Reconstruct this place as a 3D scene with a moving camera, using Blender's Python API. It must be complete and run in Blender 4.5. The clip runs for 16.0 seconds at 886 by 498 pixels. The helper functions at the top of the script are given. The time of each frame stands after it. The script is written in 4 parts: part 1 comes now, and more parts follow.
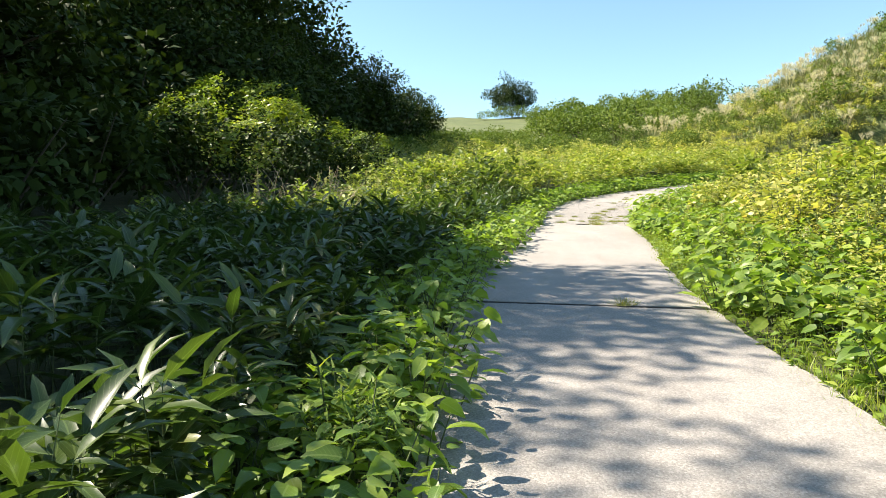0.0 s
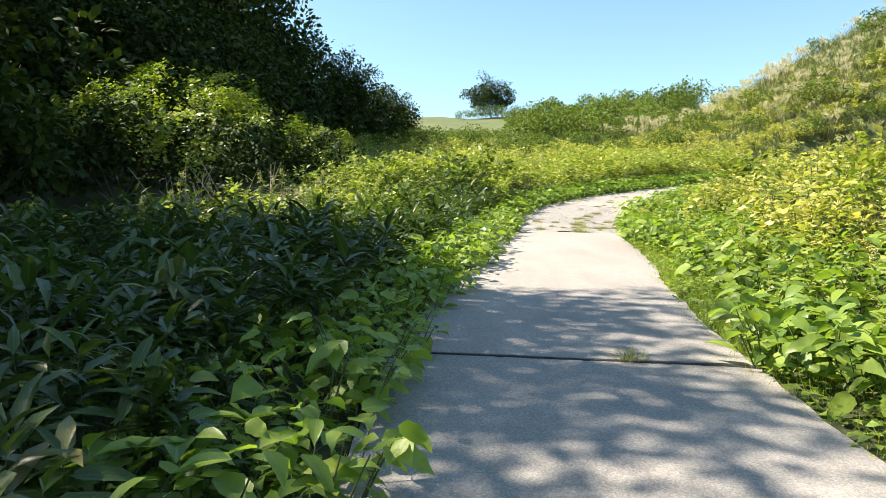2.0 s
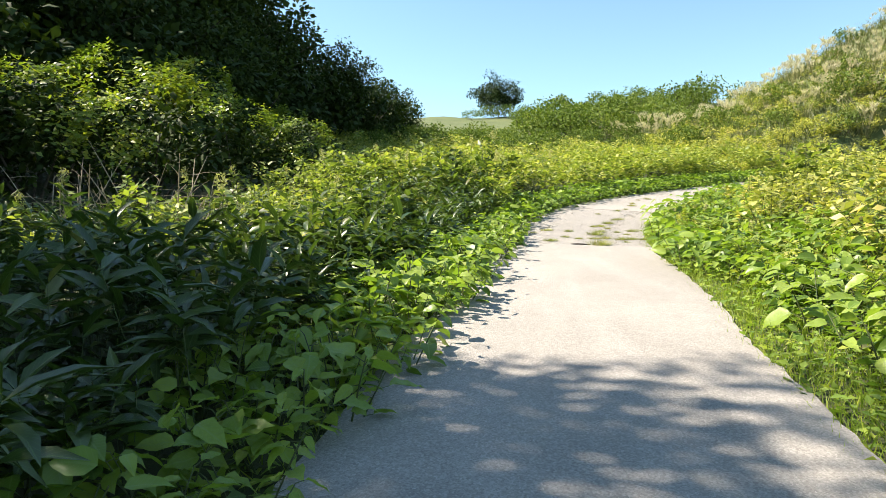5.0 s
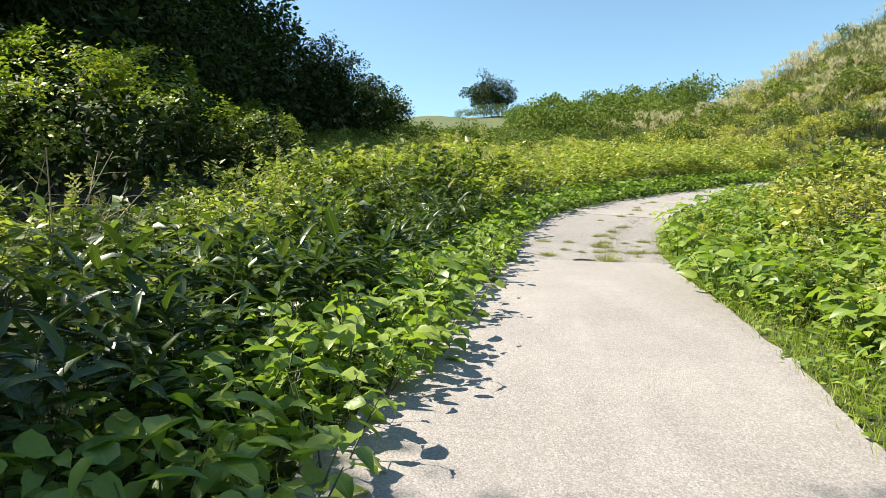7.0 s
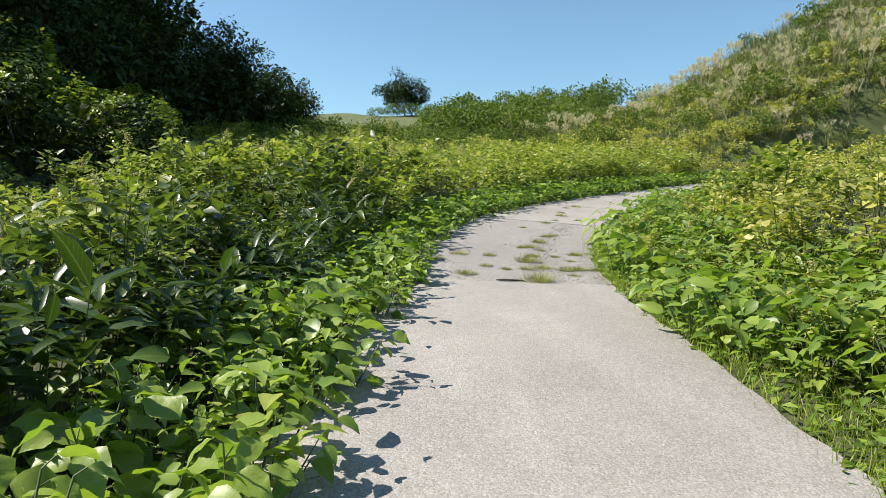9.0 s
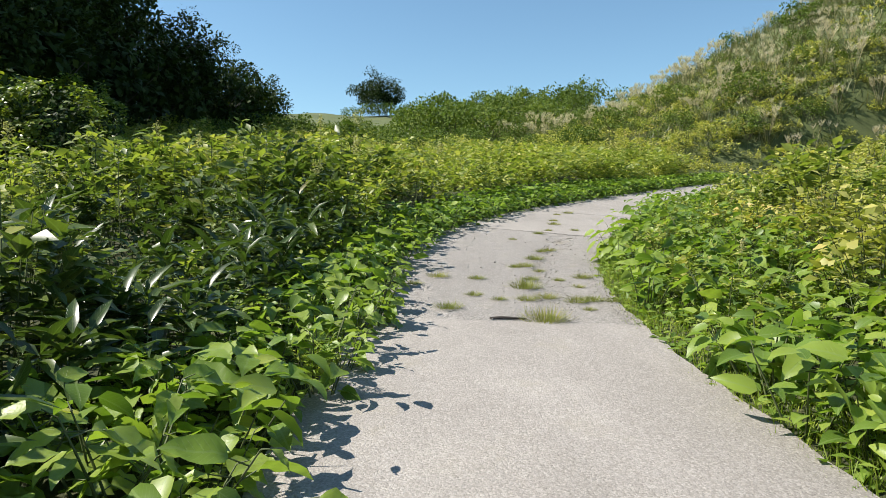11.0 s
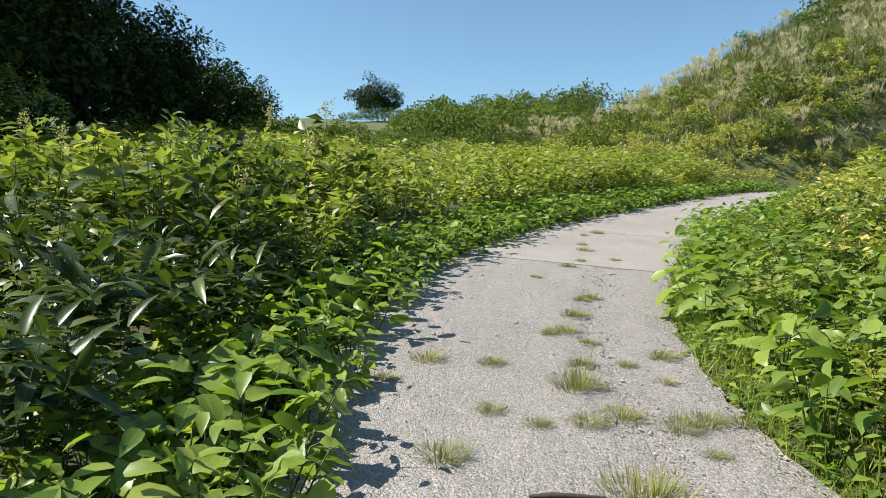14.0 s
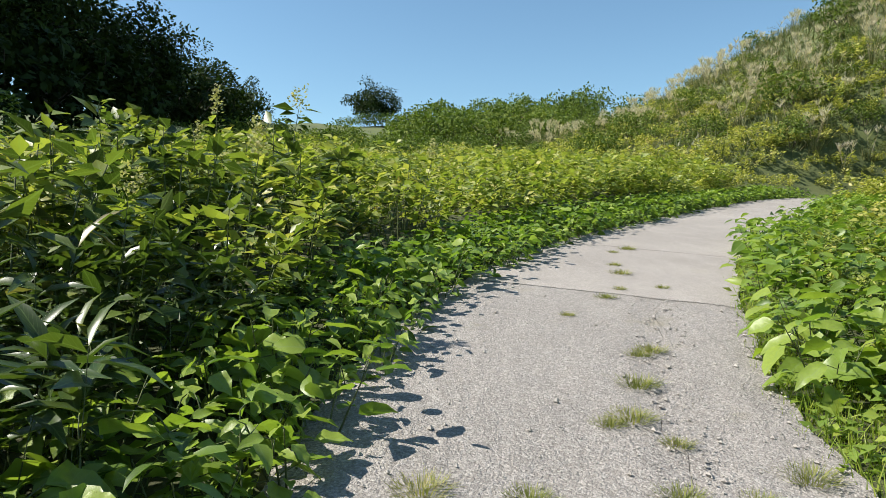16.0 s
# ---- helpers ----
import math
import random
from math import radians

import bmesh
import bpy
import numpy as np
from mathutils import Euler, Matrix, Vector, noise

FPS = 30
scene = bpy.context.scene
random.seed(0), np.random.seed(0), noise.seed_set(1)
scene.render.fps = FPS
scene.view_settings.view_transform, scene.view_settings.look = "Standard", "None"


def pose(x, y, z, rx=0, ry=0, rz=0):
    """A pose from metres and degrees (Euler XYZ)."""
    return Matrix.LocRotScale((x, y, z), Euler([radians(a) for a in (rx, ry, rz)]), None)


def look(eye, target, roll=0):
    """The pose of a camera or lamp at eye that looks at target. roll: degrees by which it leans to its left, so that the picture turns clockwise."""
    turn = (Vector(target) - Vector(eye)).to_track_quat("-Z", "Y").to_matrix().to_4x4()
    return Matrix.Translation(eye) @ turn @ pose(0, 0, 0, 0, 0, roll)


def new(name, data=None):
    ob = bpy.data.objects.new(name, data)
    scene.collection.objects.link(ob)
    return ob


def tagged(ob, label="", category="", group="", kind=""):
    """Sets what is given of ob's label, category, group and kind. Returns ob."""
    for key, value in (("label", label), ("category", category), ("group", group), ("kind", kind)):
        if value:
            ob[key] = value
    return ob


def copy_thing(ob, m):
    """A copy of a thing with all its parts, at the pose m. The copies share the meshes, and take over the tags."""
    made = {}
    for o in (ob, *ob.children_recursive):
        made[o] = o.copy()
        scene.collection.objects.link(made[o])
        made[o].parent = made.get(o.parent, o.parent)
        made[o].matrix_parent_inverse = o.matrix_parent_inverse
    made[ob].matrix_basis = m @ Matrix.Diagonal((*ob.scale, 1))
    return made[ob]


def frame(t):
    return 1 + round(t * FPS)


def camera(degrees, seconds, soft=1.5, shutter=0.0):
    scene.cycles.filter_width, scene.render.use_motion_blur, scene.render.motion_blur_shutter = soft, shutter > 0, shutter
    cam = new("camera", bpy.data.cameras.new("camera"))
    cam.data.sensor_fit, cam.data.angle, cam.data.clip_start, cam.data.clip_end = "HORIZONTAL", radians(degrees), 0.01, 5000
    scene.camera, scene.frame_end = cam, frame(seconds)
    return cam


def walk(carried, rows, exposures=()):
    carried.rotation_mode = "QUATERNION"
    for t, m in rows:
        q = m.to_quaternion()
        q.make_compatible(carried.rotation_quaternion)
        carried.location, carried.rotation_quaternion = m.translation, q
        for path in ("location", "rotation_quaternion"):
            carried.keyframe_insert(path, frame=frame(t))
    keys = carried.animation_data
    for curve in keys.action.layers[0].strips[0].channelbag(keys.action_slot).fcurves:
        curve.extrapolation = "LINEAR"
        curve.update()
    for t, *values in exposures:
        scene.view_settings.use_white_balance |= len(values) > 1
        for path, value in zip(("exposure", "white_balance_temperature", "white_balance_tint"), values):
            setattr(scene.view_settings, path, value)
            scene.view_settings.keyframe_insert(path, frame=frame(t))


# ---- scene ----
cam = camera(66.4, 16.0, soft=0.3)
METRES, EYE, TILT, LEAN, TURN = 18.0, 1.5, -2.0, 0.0, 0.0
ROWS = [
    (0.0, 0.0, 0.0, 0.0, -0.0, 0.0, -0.0),
    (0.5, 0.0104, 0.0326, 0.0037, -1.63, -0.05, -0.03),
    (1.0, 0.0164, 0.0621, 0.0067, -2.16, 0.01, -0.06),
    (1.5, 0.018, 0.0951, 0.0107, -2.16, -0.02, -0.14),
    (2.0, 0.0212, 0.1259, 0.0134, -1.77, 0.01, -0.12),
    (2.5, 0.0246, 0.159, 0.0182, -1.06, 0.0, -0.14),
    (3.0, 0.0321, 0.1899, 0.0207, -1.04, 0.05, -0.07),
    (3.5, 0.0368, 0.2211, 0.0241, -1.08, 0.05, -0.12),
    (4.0, 0.0432, 0.2522, 0.0263, -1.06, 0.06, -0.09),
    (6.5, 0.0657, 0.4075, 0.0417, -1.11, 0.07, -0.1),
    (7.0, 0.0712, 0.4381, 0.0459, -1.64, 0.05, -0.11),
    (7.5, 0.0746, 0.4679, 0.0493, -1.76, 0.11, -0.1),
    (8.0, 0.0811, 0.4982, 0.052, -4.47, 0.07, -0.11),
    (8.5, 0.0844, 0.5295, 0.0556, -6.78, 0.05, -0.1),
    (9.0, 0.0897, 0.5593, 0.0588, -8.95, 0.03, -0.15),
    (11.5, 0.1132, 0.7085, 0.0777, -11.06, 0.11, -0.09),
    (12.0, 0.1196, 0.741, 0.0823, -11.02, 0.08, -0.11),
    (12.5, 0.1259, 0.7717, 0.0863, -11.05, 0.09, -0.07),
    (13.0, 0.1311, 0.8014, 0.0912, -11.05, 0.4, -0.12),
    (13.5, 0.1389, 0.8301, 0.0937, -11.06, 0.59, -0.08),
    (14.0, 0.1464, 0.8604, 0.0982, -11.11, 0.61, -0.13),
    (14.5, 0.1548, 0.8889, 0.1013, -11.32, 0.81, -0.11),
    (15.0, 0.158, 0.9179, 0.1057, -11.32, 0.94, -0.18),
    (15.5, 0.1636, 0.9464, 0.1079, -11.31, 1.11, -0.14),
    (16.0, 0.1679, 0.977, 0.1113, -11.3, 1.08, -0.17),
]
walk(cam, [(t, pose(0, 0, EYE, TILT, LEAN, TURN) @ pose(METRES * x, METRES * y, METRES * z, 90 + pitch, roll, yaw)) for t, x, y, z, yaw, pitch, roll in ROWS],
     exposures=[(0, 1.58, 6850, 10), (4, 1.58, 6850, 10), (7, 1.26, 6600, 10), (9, 0.90, 6300, 10), (16, 0.85, 6300, 10)])

# ---------------------------------------------------------------- light
SUN_AZ, SUN_EL = math.atan2(-0.985, 0.17), radians(47)
world = bpy.data.worlds.new("world")
scene.world = world
world.use_nodes = True
wn = world.node_tree
sky = wn.nodes.new("ShaderNodeTexSky")
sky.sky_type = "NISHITA"
sky.sun_disc = False
sky.sun_elevation, sky.sun_rotation = SUN_EL, SUN_AZ
sky.altitude, sky.air_density, sky.dust_density, sky.ozone_density = 300, 1.0, 0.35, 0.5
wn.nodes["Background"].inputs["Strength"].default_value = 0.09
clear = wn.nodes.new("ShaderNodeMix")
clear.data_type, clear.blend_type = "RGBA", "MULTIPLY"
clear.inputs[0].default_value, clear.inputs[7].default_value = 1.0, (0.84, 1.0, 0.98, 1)
wn.links.new(sky.outputs[0], clear.inputs[6])
wn.links.new(clear.outputs[2], wn.nodes["Background"].inputs["Color"])
sun_dir = Vector((math.sin(SUN_AZ) * math.cos(SUN_EL), math.cos(SUN_AZ) * math.cos(SUN_EL), math.sin(SUN_EL)))
sun = new("sun", bpy.data.lights.new("sun", "SUN"))
sun.data.energy, sun.data.angle, sun.data.color = 5.0, radians(0.53), (1.0, 0.93, 0.82)
sun.matrix_world = look(sun_dir * 60, (0, 0, 0))

# ---------------------------------------------------------------- materials


def material(name):
    mat = bpy.data.materials.new(name)
    mat.use_nodes = True
    return mat, mat.node_tree, mat.node_tree.nodes["Principled BSDF"]


def node(tree, kind, **sockets):
    n = tree.nodes.new("ShaderNode" + kind)
    for key, value in sockets.items():
        n.inputs[key.replace("_", " ")].default_value = value
    return n


def ramp(tree, fac, stops):
    n = tree.nodes.new("ShaderNodeValToRGB")
    el = n.color_ramp.elements
    while len(el) < len(stops):
        el.new(0.5)
    for e, (p, c) in zip(el, stops):
        e.position, e.color = p, (*c, 1) if len(c) == 3 else c
    tree.links.new(fac, n.inputs[0])
    return n.outputs[0]


def math_node(tree, op, a, b=0.0, c=0.0):
    n = tree.nodes.new("ShaderNodeMath")
    n.operation = op
    for i, v in enumerate((a, b, c)):
        if isinstance(v, (int, float)):
            n.inputs[i].default_value = v
        else:
            tree.links.new(v, n.inputs[i])
    return n.outputs[0]


def mix_color(tree, fac, a, b, blend="MIX"):
    n = tree.nodes.new("ShaderNodeMix")
    n.data_type, n.blend_type = "RGBA", blend
    for i, v in ((0, fac), (6, a), (7, b)):
        if isinstance(v, (int, float)):
            n.inputs[i].default_value = v
        elif isinstance(v, tuple):
            n.inputs[i].default_value = (*v, 1)
        else:
            tree.links.new(v, n.inputs[i])
    return n.outputs[2]


def leaf_material(name, stops, rough=0.42, through_light=0.35, veins=0.0, spec=0.5):
    """Leaf: colour varies leaf by leaf and plant by plant, a pale midrib, light shining through."""
    mat, tree, b = material(name)
    geo = tree.nodes.new("ShaderNodeNewGeometry")
    info = tree.nodes.new("ShaderNodeObjectInfo")
    r = math_node(tree, "MULTIPLY_ADD", geo.outputs["Random Per Island"], 0.72, math_node(tree, "MULTIPLY", info.outputs["Random"], 0.28))
    col = ramp(tree, r, stops)
    tex = node(tree, "TexNoise", Scale=9.0, Detail=3.0)
    tc = tree.nodes.new("ShaderNodeTexCoord")
    tree.links.new(tc.outputs["Object"], tex.inputs["Vector"])
    col = mix_color(tree, math_node(tree, "MULTIPLY", tex.outputs["Fac"], 0.4), col, (0.045, 0.055, 0.012))
    if veins:
        uv = tree.nodes.new("ShaderNodeSeparateXYZ")
        tree.links.new(tc.outputs["UV"], uv.inputs[0])
        a = math_node(tree, "ABSOLUTE", math_node(tree, "SUBTRACT", uv.outputs[0], 0.5))
        rib = math_node(tree, "LESS_THAN", a, 0.03)
        side = math_node(tree, "SINE", math_node(tree, "MULTIPLY", math_node(tree, "SUBTRACT", uv.outputs[1], math_node(tree, "MULTIPLY", a, 0.6)), 56.0))
        side = math_node(tree, "GREATER_THAN", side, 0.9)
        v = math_node(tree, "MAXIMUM", rib, math_node(tree, "MULTIPLY", side, 0.45))
        col = mix_color(tree, math_node(tree, "MULTIPLY", v, veins), col, (0.22, 0.30, 0.10))
        bump = node(tree, "Bump", Strength=0.5, Distance=0.004)
        tree.links.new(math_node(tree, "SUBTRACT", tex.outputs["Fac"], v), bump.inputs["Height"])
        tree.links.new(bump.outputs[0], b.inputs["Normal"])
    tree.links.new(col, b.inputs["Base Color"])
    b.inputs["Roughness"].default_value = rough
    b.inputs["Specular IOR Level"].default_value = spec
    tr = tree.nodes.new("ShaderNodeBsdfTranslucent")
    tree.links.new(mix_color(tree, 1.0, col, (1.3, 1.45, 0.65), "MULTIPLY"), tr.inputs["Color"])
    mix = tree.nodes.new("ShaderNodeMixShader")
    mix.inputs[0].default_value = through_light
    tree.links.new(b.outputs[0], mix.inputs[1])
    tree.links.new(tr.outputs[0], mix.inputs[2])
    tree.links.new(mix.outputs[0], tree.nodes["Material Output"].inputs["Surface"])
    return mat


def plain_material(name, dark, light, rough=0.8, scale=8.0, bumpy=0.3):
    mat, tree, b = material(name)
    tc = tree.nodes.new("ShaderNodeTexCoord")
    n1 = node(tree, "TexNoise", Scale=scale, Detail=6.0, Roughness=0.65)
    tree.links.new(tc.outputs["Object"], n1.inputs["Vector"])
    tree.links.new(ramp(tree, n1.outputs["Fac"], [(0.3, dark), (0.7, light)]), b.inputs["Base Color"])
    b.inputs["Roughness"].default_value = rough
    bump = node(tree, "Bump", Strength=bumpy, Distance=0.02)
    tree.links.new(n1.outputs["Fac"], bump.inputs["Height"])
    tree.links.new(bump.outputs[0], b.inputs["Normal"])
    return mat


def concrete_material(name, worn):
    """Weathered cast concrete; worn: how far the gravel shows."""
    mat, tree, b = material(name)
    tc = tree.nodes.new("ShaderNodeTexCoord")
    geo = tree.nodes.new("ShaderNodeNewGeometry")
    pos = geo.outputs["Position"]

    def noise_at(scale, detail, rough=0.6):
        n = node(tree, "TexNoise", Scale=scale, Detail=detail, Roughness=rough)
        tree.links.new(pos, n.inputs["Vector"])
        return n.outputs["Fac"]

    big, mid, fine = noise_at(0.55, 5), noise_at(3.2, 6, 0.7), noise_at(70, 3)
    grit = node(tree, "TexVoronoi", Scale=85.0)
    tree.links.new(pos, grit.inputs["Vector"])
    stone = ramp(tree, grit.outputs["Color"], [(0.0, (0.11, 0.10, 0.09)), (0.45, (0.255, 0.239, 0.224)), (1.0, (0.56, 0.53, 0.49))])
    base = ramp(tree, big, [(0.3, (0.232, 0.208, 0.184)), (0.52, (0.298, 0.268, 0.240)), (0.72, (0.362, 0.329, 0.295))])
    streak = node(tree, "TexNoise", Scale=1.0, Detail=4.0)
    squeeze = node(tree, "Mapping", Scale=(2.6, 0.35, 1.0), Rotation=(0, 0, -0.2))
    tree.links.new(pos, squeeze.inputs["Vector"])
    tree.links.new(squeeze.outputs[0], streak.inputs["Vector"])
    base = mix_color(tree, math_node(tree, "MULTIPLY", ramp(tree, streak.outputs["Fac"], [(0.5, (0, 0, 0)), (0.66, (1, 1, 1))]), 0.30), base, (0.414, 0.378, 0.348))
    base = mix_color(tree, math_node(tree, "MULTIPLY", ramp(tree, mid, [(0.42, (0, 0, 0)), (0.72, (1, 1, 1))]), 0.35 + 0.2 * worn), base, (0.21, 0.19, 0.17))
    col = mix_color(tree, 0.30 + 0.26 * worn, base, stone)
    grain = node(tree, "TexVoronoi", Scale=135.0)
    tree.links.new(pos, grain.inputs["Vector"])
    col = mix_color(tree, 0.22, col, ramp(tree, grain.outputs["Color"], [(0.1, (0.35, 0.35, 0.35)), (0.5, (0.5, 0.5, 0.5)), (0.95, (0.72, 0.71, 0.69))]), "OVERLAY")
    col = mix_color(tree, math_node(tree, "MULTIPLY", ramp(tree, fine, [(0.36, (1, 1, 1)), (0.46, (0, 0, 0))]), 0.5), col, (0.16, 0.145, 0.125))
    moss = noise_at(1.1, 7, 0.75)
    col = mix_color(tree, math_node(tree, "MULTIPLY", ramp(tree, moss, [(0.60, (0, 0, 0)), (0.74, (1, 1, 1))]), 0.35 + 0.3 * worn), col, (0.235, 0.21, 0.15))
    tree.links.new(col, b.inputs["Base Color"])
    b.inputs["Roughness"].default_value = 0.88
    b.inputs["Specular IOR Level"].default_value = 0.3
    h = math_node(tree, "ADD", math_node(tree, "MULTIPLY", grit.outputs["Distance"], -0.3), fine)
    h = math_node(tree, "ADD", h, math_node(tree, "MULTIPLY", mid, 1.5 + 2.5 * worn))
    bump = node(tree, "Bump", Strength=0.55 + 0.4 * worn, Distance=0.008 + 0.008 * worn)
    tree.links.new(h, bump.inputs["Height"])
    tree.links.new(bump.outputs[0], b.inputs["Normal"])
    return mat


def ground_material():
    """Meadow soil, dead litter and moss, with paler grass far off."""
    mat, tree, b = material("meadow_soil")
    geo = tree.nodes.new("ShaderNodeNewGeometry")

    def noise_at(scale, detail):
        n = node(tree, "TexNoise", Scale=scale, Detail=detail, Roughness=0.7)
        tree.links.new(geo.outputs["Position"], n.inputs["Vector"])
        return n.outputs["Fac"]

    soil = ramp(tree, noise_at(6.0, 8), [(0.3, (0.03, 0.03, 0.012)), (0.55, (0.055, 0.065, 0.02)), (0.75, (0.11, 0.10, 0.045))])
    grass = ramp(tree, noise_at(0.13, 9), [(0.3, (0.06, 0.075, 0.022)), (0.5, (0.085, 0.105, 0.03)), (0.7, (0.12, 0.13, 0.045))])
    xyz = tree.nodes.new("ShaderNodeSeparateXYZ")
    tree.links.new(geo.outputs["Position"], xyz.inputs[0])
    far = ramp(tree, math_node(tree, "DIVIDE", xyz.outputs[1], 300.0), [(0.10, (0, 0, 0)), (0.17, (1, 1, 1))])
    tree.links.new(mix_color(tree, far, soil, grass), b.inputs["Base Color"])
    b.inputs["Roughness"].default_value = 0.95
    bump = node(tree, "Bump", Strength=0.6, Distance=0.05)
    tree.links.new(noise_at(14, 8), bump.inputs["Height"])
    tree.links.new(bump.outputs[0], b.inputs["Normal"])
    return mat


M_BROAD = leaf_material("broad_leaf", [(0.0, (0.070, 0.140, 0.018)), (0.4, (0.195, 0.300, 0.038)), (0.75, (0.340, 0.425, 0.066)), (0.95, (0.500, 0.490, 0.10)), (1.0, (0.45, 0.27, 0.08))], 0.42, 0.38, 0.4, 0.45)
# bamboo greens lowered so that part of the tree shade is colour
M_SASA_SHADED = leaf_material("shaded_bamboo_leaf", [(0.0, (0.022, 0.046, 0.010)), (0.6, (0.048, 0.088, 0.016)), (0.9, (0.095, 0.135, 0.023)), (1.0, (0.26, 0.21, 0.09))], 0.34, 0.28, 0.25)
M_WEED = leaf_material("weed_leaf", [(0.0, (0.040, 0.070, 0.012)), (0.25, (0.150, 0.205, 0.034)), (0.65, (0.345, 0.390, 0.070)), (0.93, (0.560, 0.510, 0.150)), (1.0, (0.46, 0.23, 0.08))], 0.44, 0.36, 0.3, 0.45)
# shaded copy of the weed leaf; the yellow stop paints stray sunlit leaves
M_WEED_SHADED = leaf_material("shaded_weed_leaf", [(0.0, (0.018, 0.036, 0.008)), (0.4, (0.062, 0.102, 0.018)), (0.74, (0.165, 0.220, 0.038)), (0.93, (0.450, 0.430, 0.090)), (1.0, (0.32, 0.15, 0.05))], 0.38, 0.32, 0.3, 0.5)
M_YELLOW = leaf_material("turning_leaf", [(0.0, (0.085, 0.115, 0.020)), (0.35, (0.310, 0.330, 0.064)), (0.8, (0.60, 0.55, 0.16)), (1.0, (0.64, 0.42, 0.16))], 0.5, 0.38)
# near-black stops: the forest's inner shade is put into the leaf colour
M_TREE_SHADED = leaf_material("shaded_tree_leaf", [(0.0, (0.012, 0.025, 0.006)), (0.6, (0.026, 0.050, 0.009)), (1.0, (0.055, 0.085, 0.013))], 0.65, 0.12, 0.0, 0.14)
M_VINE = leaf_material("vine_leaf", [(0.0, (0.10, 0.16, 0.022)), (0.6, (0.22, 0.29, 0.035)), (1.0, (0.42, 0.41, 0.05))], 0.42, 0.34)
M_SHRUB = leaf_material("far_shrub_leaf", [(0.0, (0.05, 0.085, 0.018)), (0.5, (0.120, 0.175, 0.032)), (1.0, (0.23, 0.275, 0.055))], 0.7, 0.22, 0.0, 0.15)
M_GRASS = leaf_material("grass_blade", [(0.0, (0.151, 0.224, 0.025)), (0.6, (0.272, 0.363, 0.043)), (1.0, (0.409, 0.433, 0.073))], 0.5, 0.4)
M_DRYGRASS = leaf_material("wiry_grass", [(0.0, (0.130, 0.165, 0.034)), (0.6, (0.270, 0.280, 0.075)), (1.0, (0.50, 0.42, 0.19))], 0.6, 0.3)
M_REED = leaf_material("reed_blade", [(0.0, (0.050, 0.075, 0.020)), (0.5, (0.135, 0.155, 0.052)), (0.85, (0.26, 0.24, 0.12)), (1.0, (0.42, 0.36, 0.23))], 0.5, 0.26)
M_PLUME = leaf_material("reed_plume", [(0.0, (0.46, 0.38, 0.30)), (0.6, (0.62, 0.53, 0.44)), (1.0, (0.74, 0.66, 0.57))], 0.9, 0.45)
M_CREAM = leaf_material("cream_flower", [(0.0, (0.38, 0.36, 0.13)), (0.6, (0.52, 0.49, 0.24)), (1.0, (0.62, 0.58, 0.36))], 0.8, 0.3)
M_STEM = plain_material("green_stem", (0.05, 0.075, 0.02), (0.10, 0.12, 0.04), 0.6, 20)
M_TWIG = plain_material("dry_twig", (0.25, 0.19, 0.12), (0.42, 0.34, 0.24), 0.8, 25)
M_BARK = plain_material("tree_bark", (0.035, 0.028, 0.02), (0.11, 0.09, 0.07), 0.9, 9, 0.8)
M_GRAVEL = plain_material("loose_gravel", (0.20, 0.18, 0.16), (0.48, 0.45, 0.41), 0.9, 40)
M_TAR = plain_material("joint_filler", (0.012, 0.012, 0.012), (0.035, 0.032, 0.03), 0.8, 30)
M_STICK = plain_material("weathered_stick", (0.03, 0.025, 0.02), (0.07, 0.055, 0.045), 0.85, 30)
M_CONCRETE = concrete_material("weathered_concrete", 0.15)
M_WORN = concrete_material("worn_concrete", 1.0)
M_SOIL = ground_material()

# ---------------------------------------------------------------- plan
ROAD = [  # left edge x, y and right edge x, y along the lane
    (-1.6, -16, 1.2, -16.2), (-0.80, -8, 2.0, -8.3), (-0.42, 0, 2.36, -0.4), (-0.12, 4, 2.63, 3.7), (0.15, 7.82, 2.95, 7.35), (0.75, 11.3, 3.5, 10.6),
    (1.5, 14.5, 4.25, 13.8), (2.36, 18.6, 5.02, 18.05), (3.18, 21.9, 5.84, 20.95), (4.6, 25.0, 7.2, 23.5), (6.9, 28.2, 9.2, 26.5),
    (9.9, 31.5, 11.9, 29.5), (14.9, 36.4, 16.8, 34.3), (21.8, 42.4, 23.4, 40.2), (28.0, 44.3, 28.6, 41.6), (37, 43.5, 36.6, 40.8),
]


def catmull(points, steps):
    p = np.array(points, float)
    out = []
    for i in range(len(p) - 1):
        a, b, c, d = p[max(i - 1, 0)], p[i], p[i + 1], p[min(i + 2, len(p) - 1)]
        for k in range(steps):
            t = k / steps
            out.append(0.5 * (2 * b + (c - a) * t + (2 * a - 5 * b + 4 * c - d) * t * t + (3 * b - a - 3 * c + d) * t ** 3))
    out.append(p[-1])
    return np.array(out)


EDGE = catmull(ROAD, 16)
MID = (EDGE[:, :2] + EDGE[:, 2:]) / 2
HALF = np.hypot(*(EDGE[:, 2:] - EDGE[:, :2]).T) / 2
ALONG = np.gradient(MID, axis=0)
ALONG /= np.hypot(*ALONG.T)[:, None]
BASE_Y = [-2000, -60, 0, 7.5, 18, 20.5, 22.5, 27.5, 45, 60, 100, 140, 240, 262, 420, 2000]
BASE_Z = [-5, -4.8, 0, 0.60, 1.465, 1.74, 2.03, 2.73, 5.0, 6.9, 12.5, 18.5, 39.2, 39.8, 30, 25]
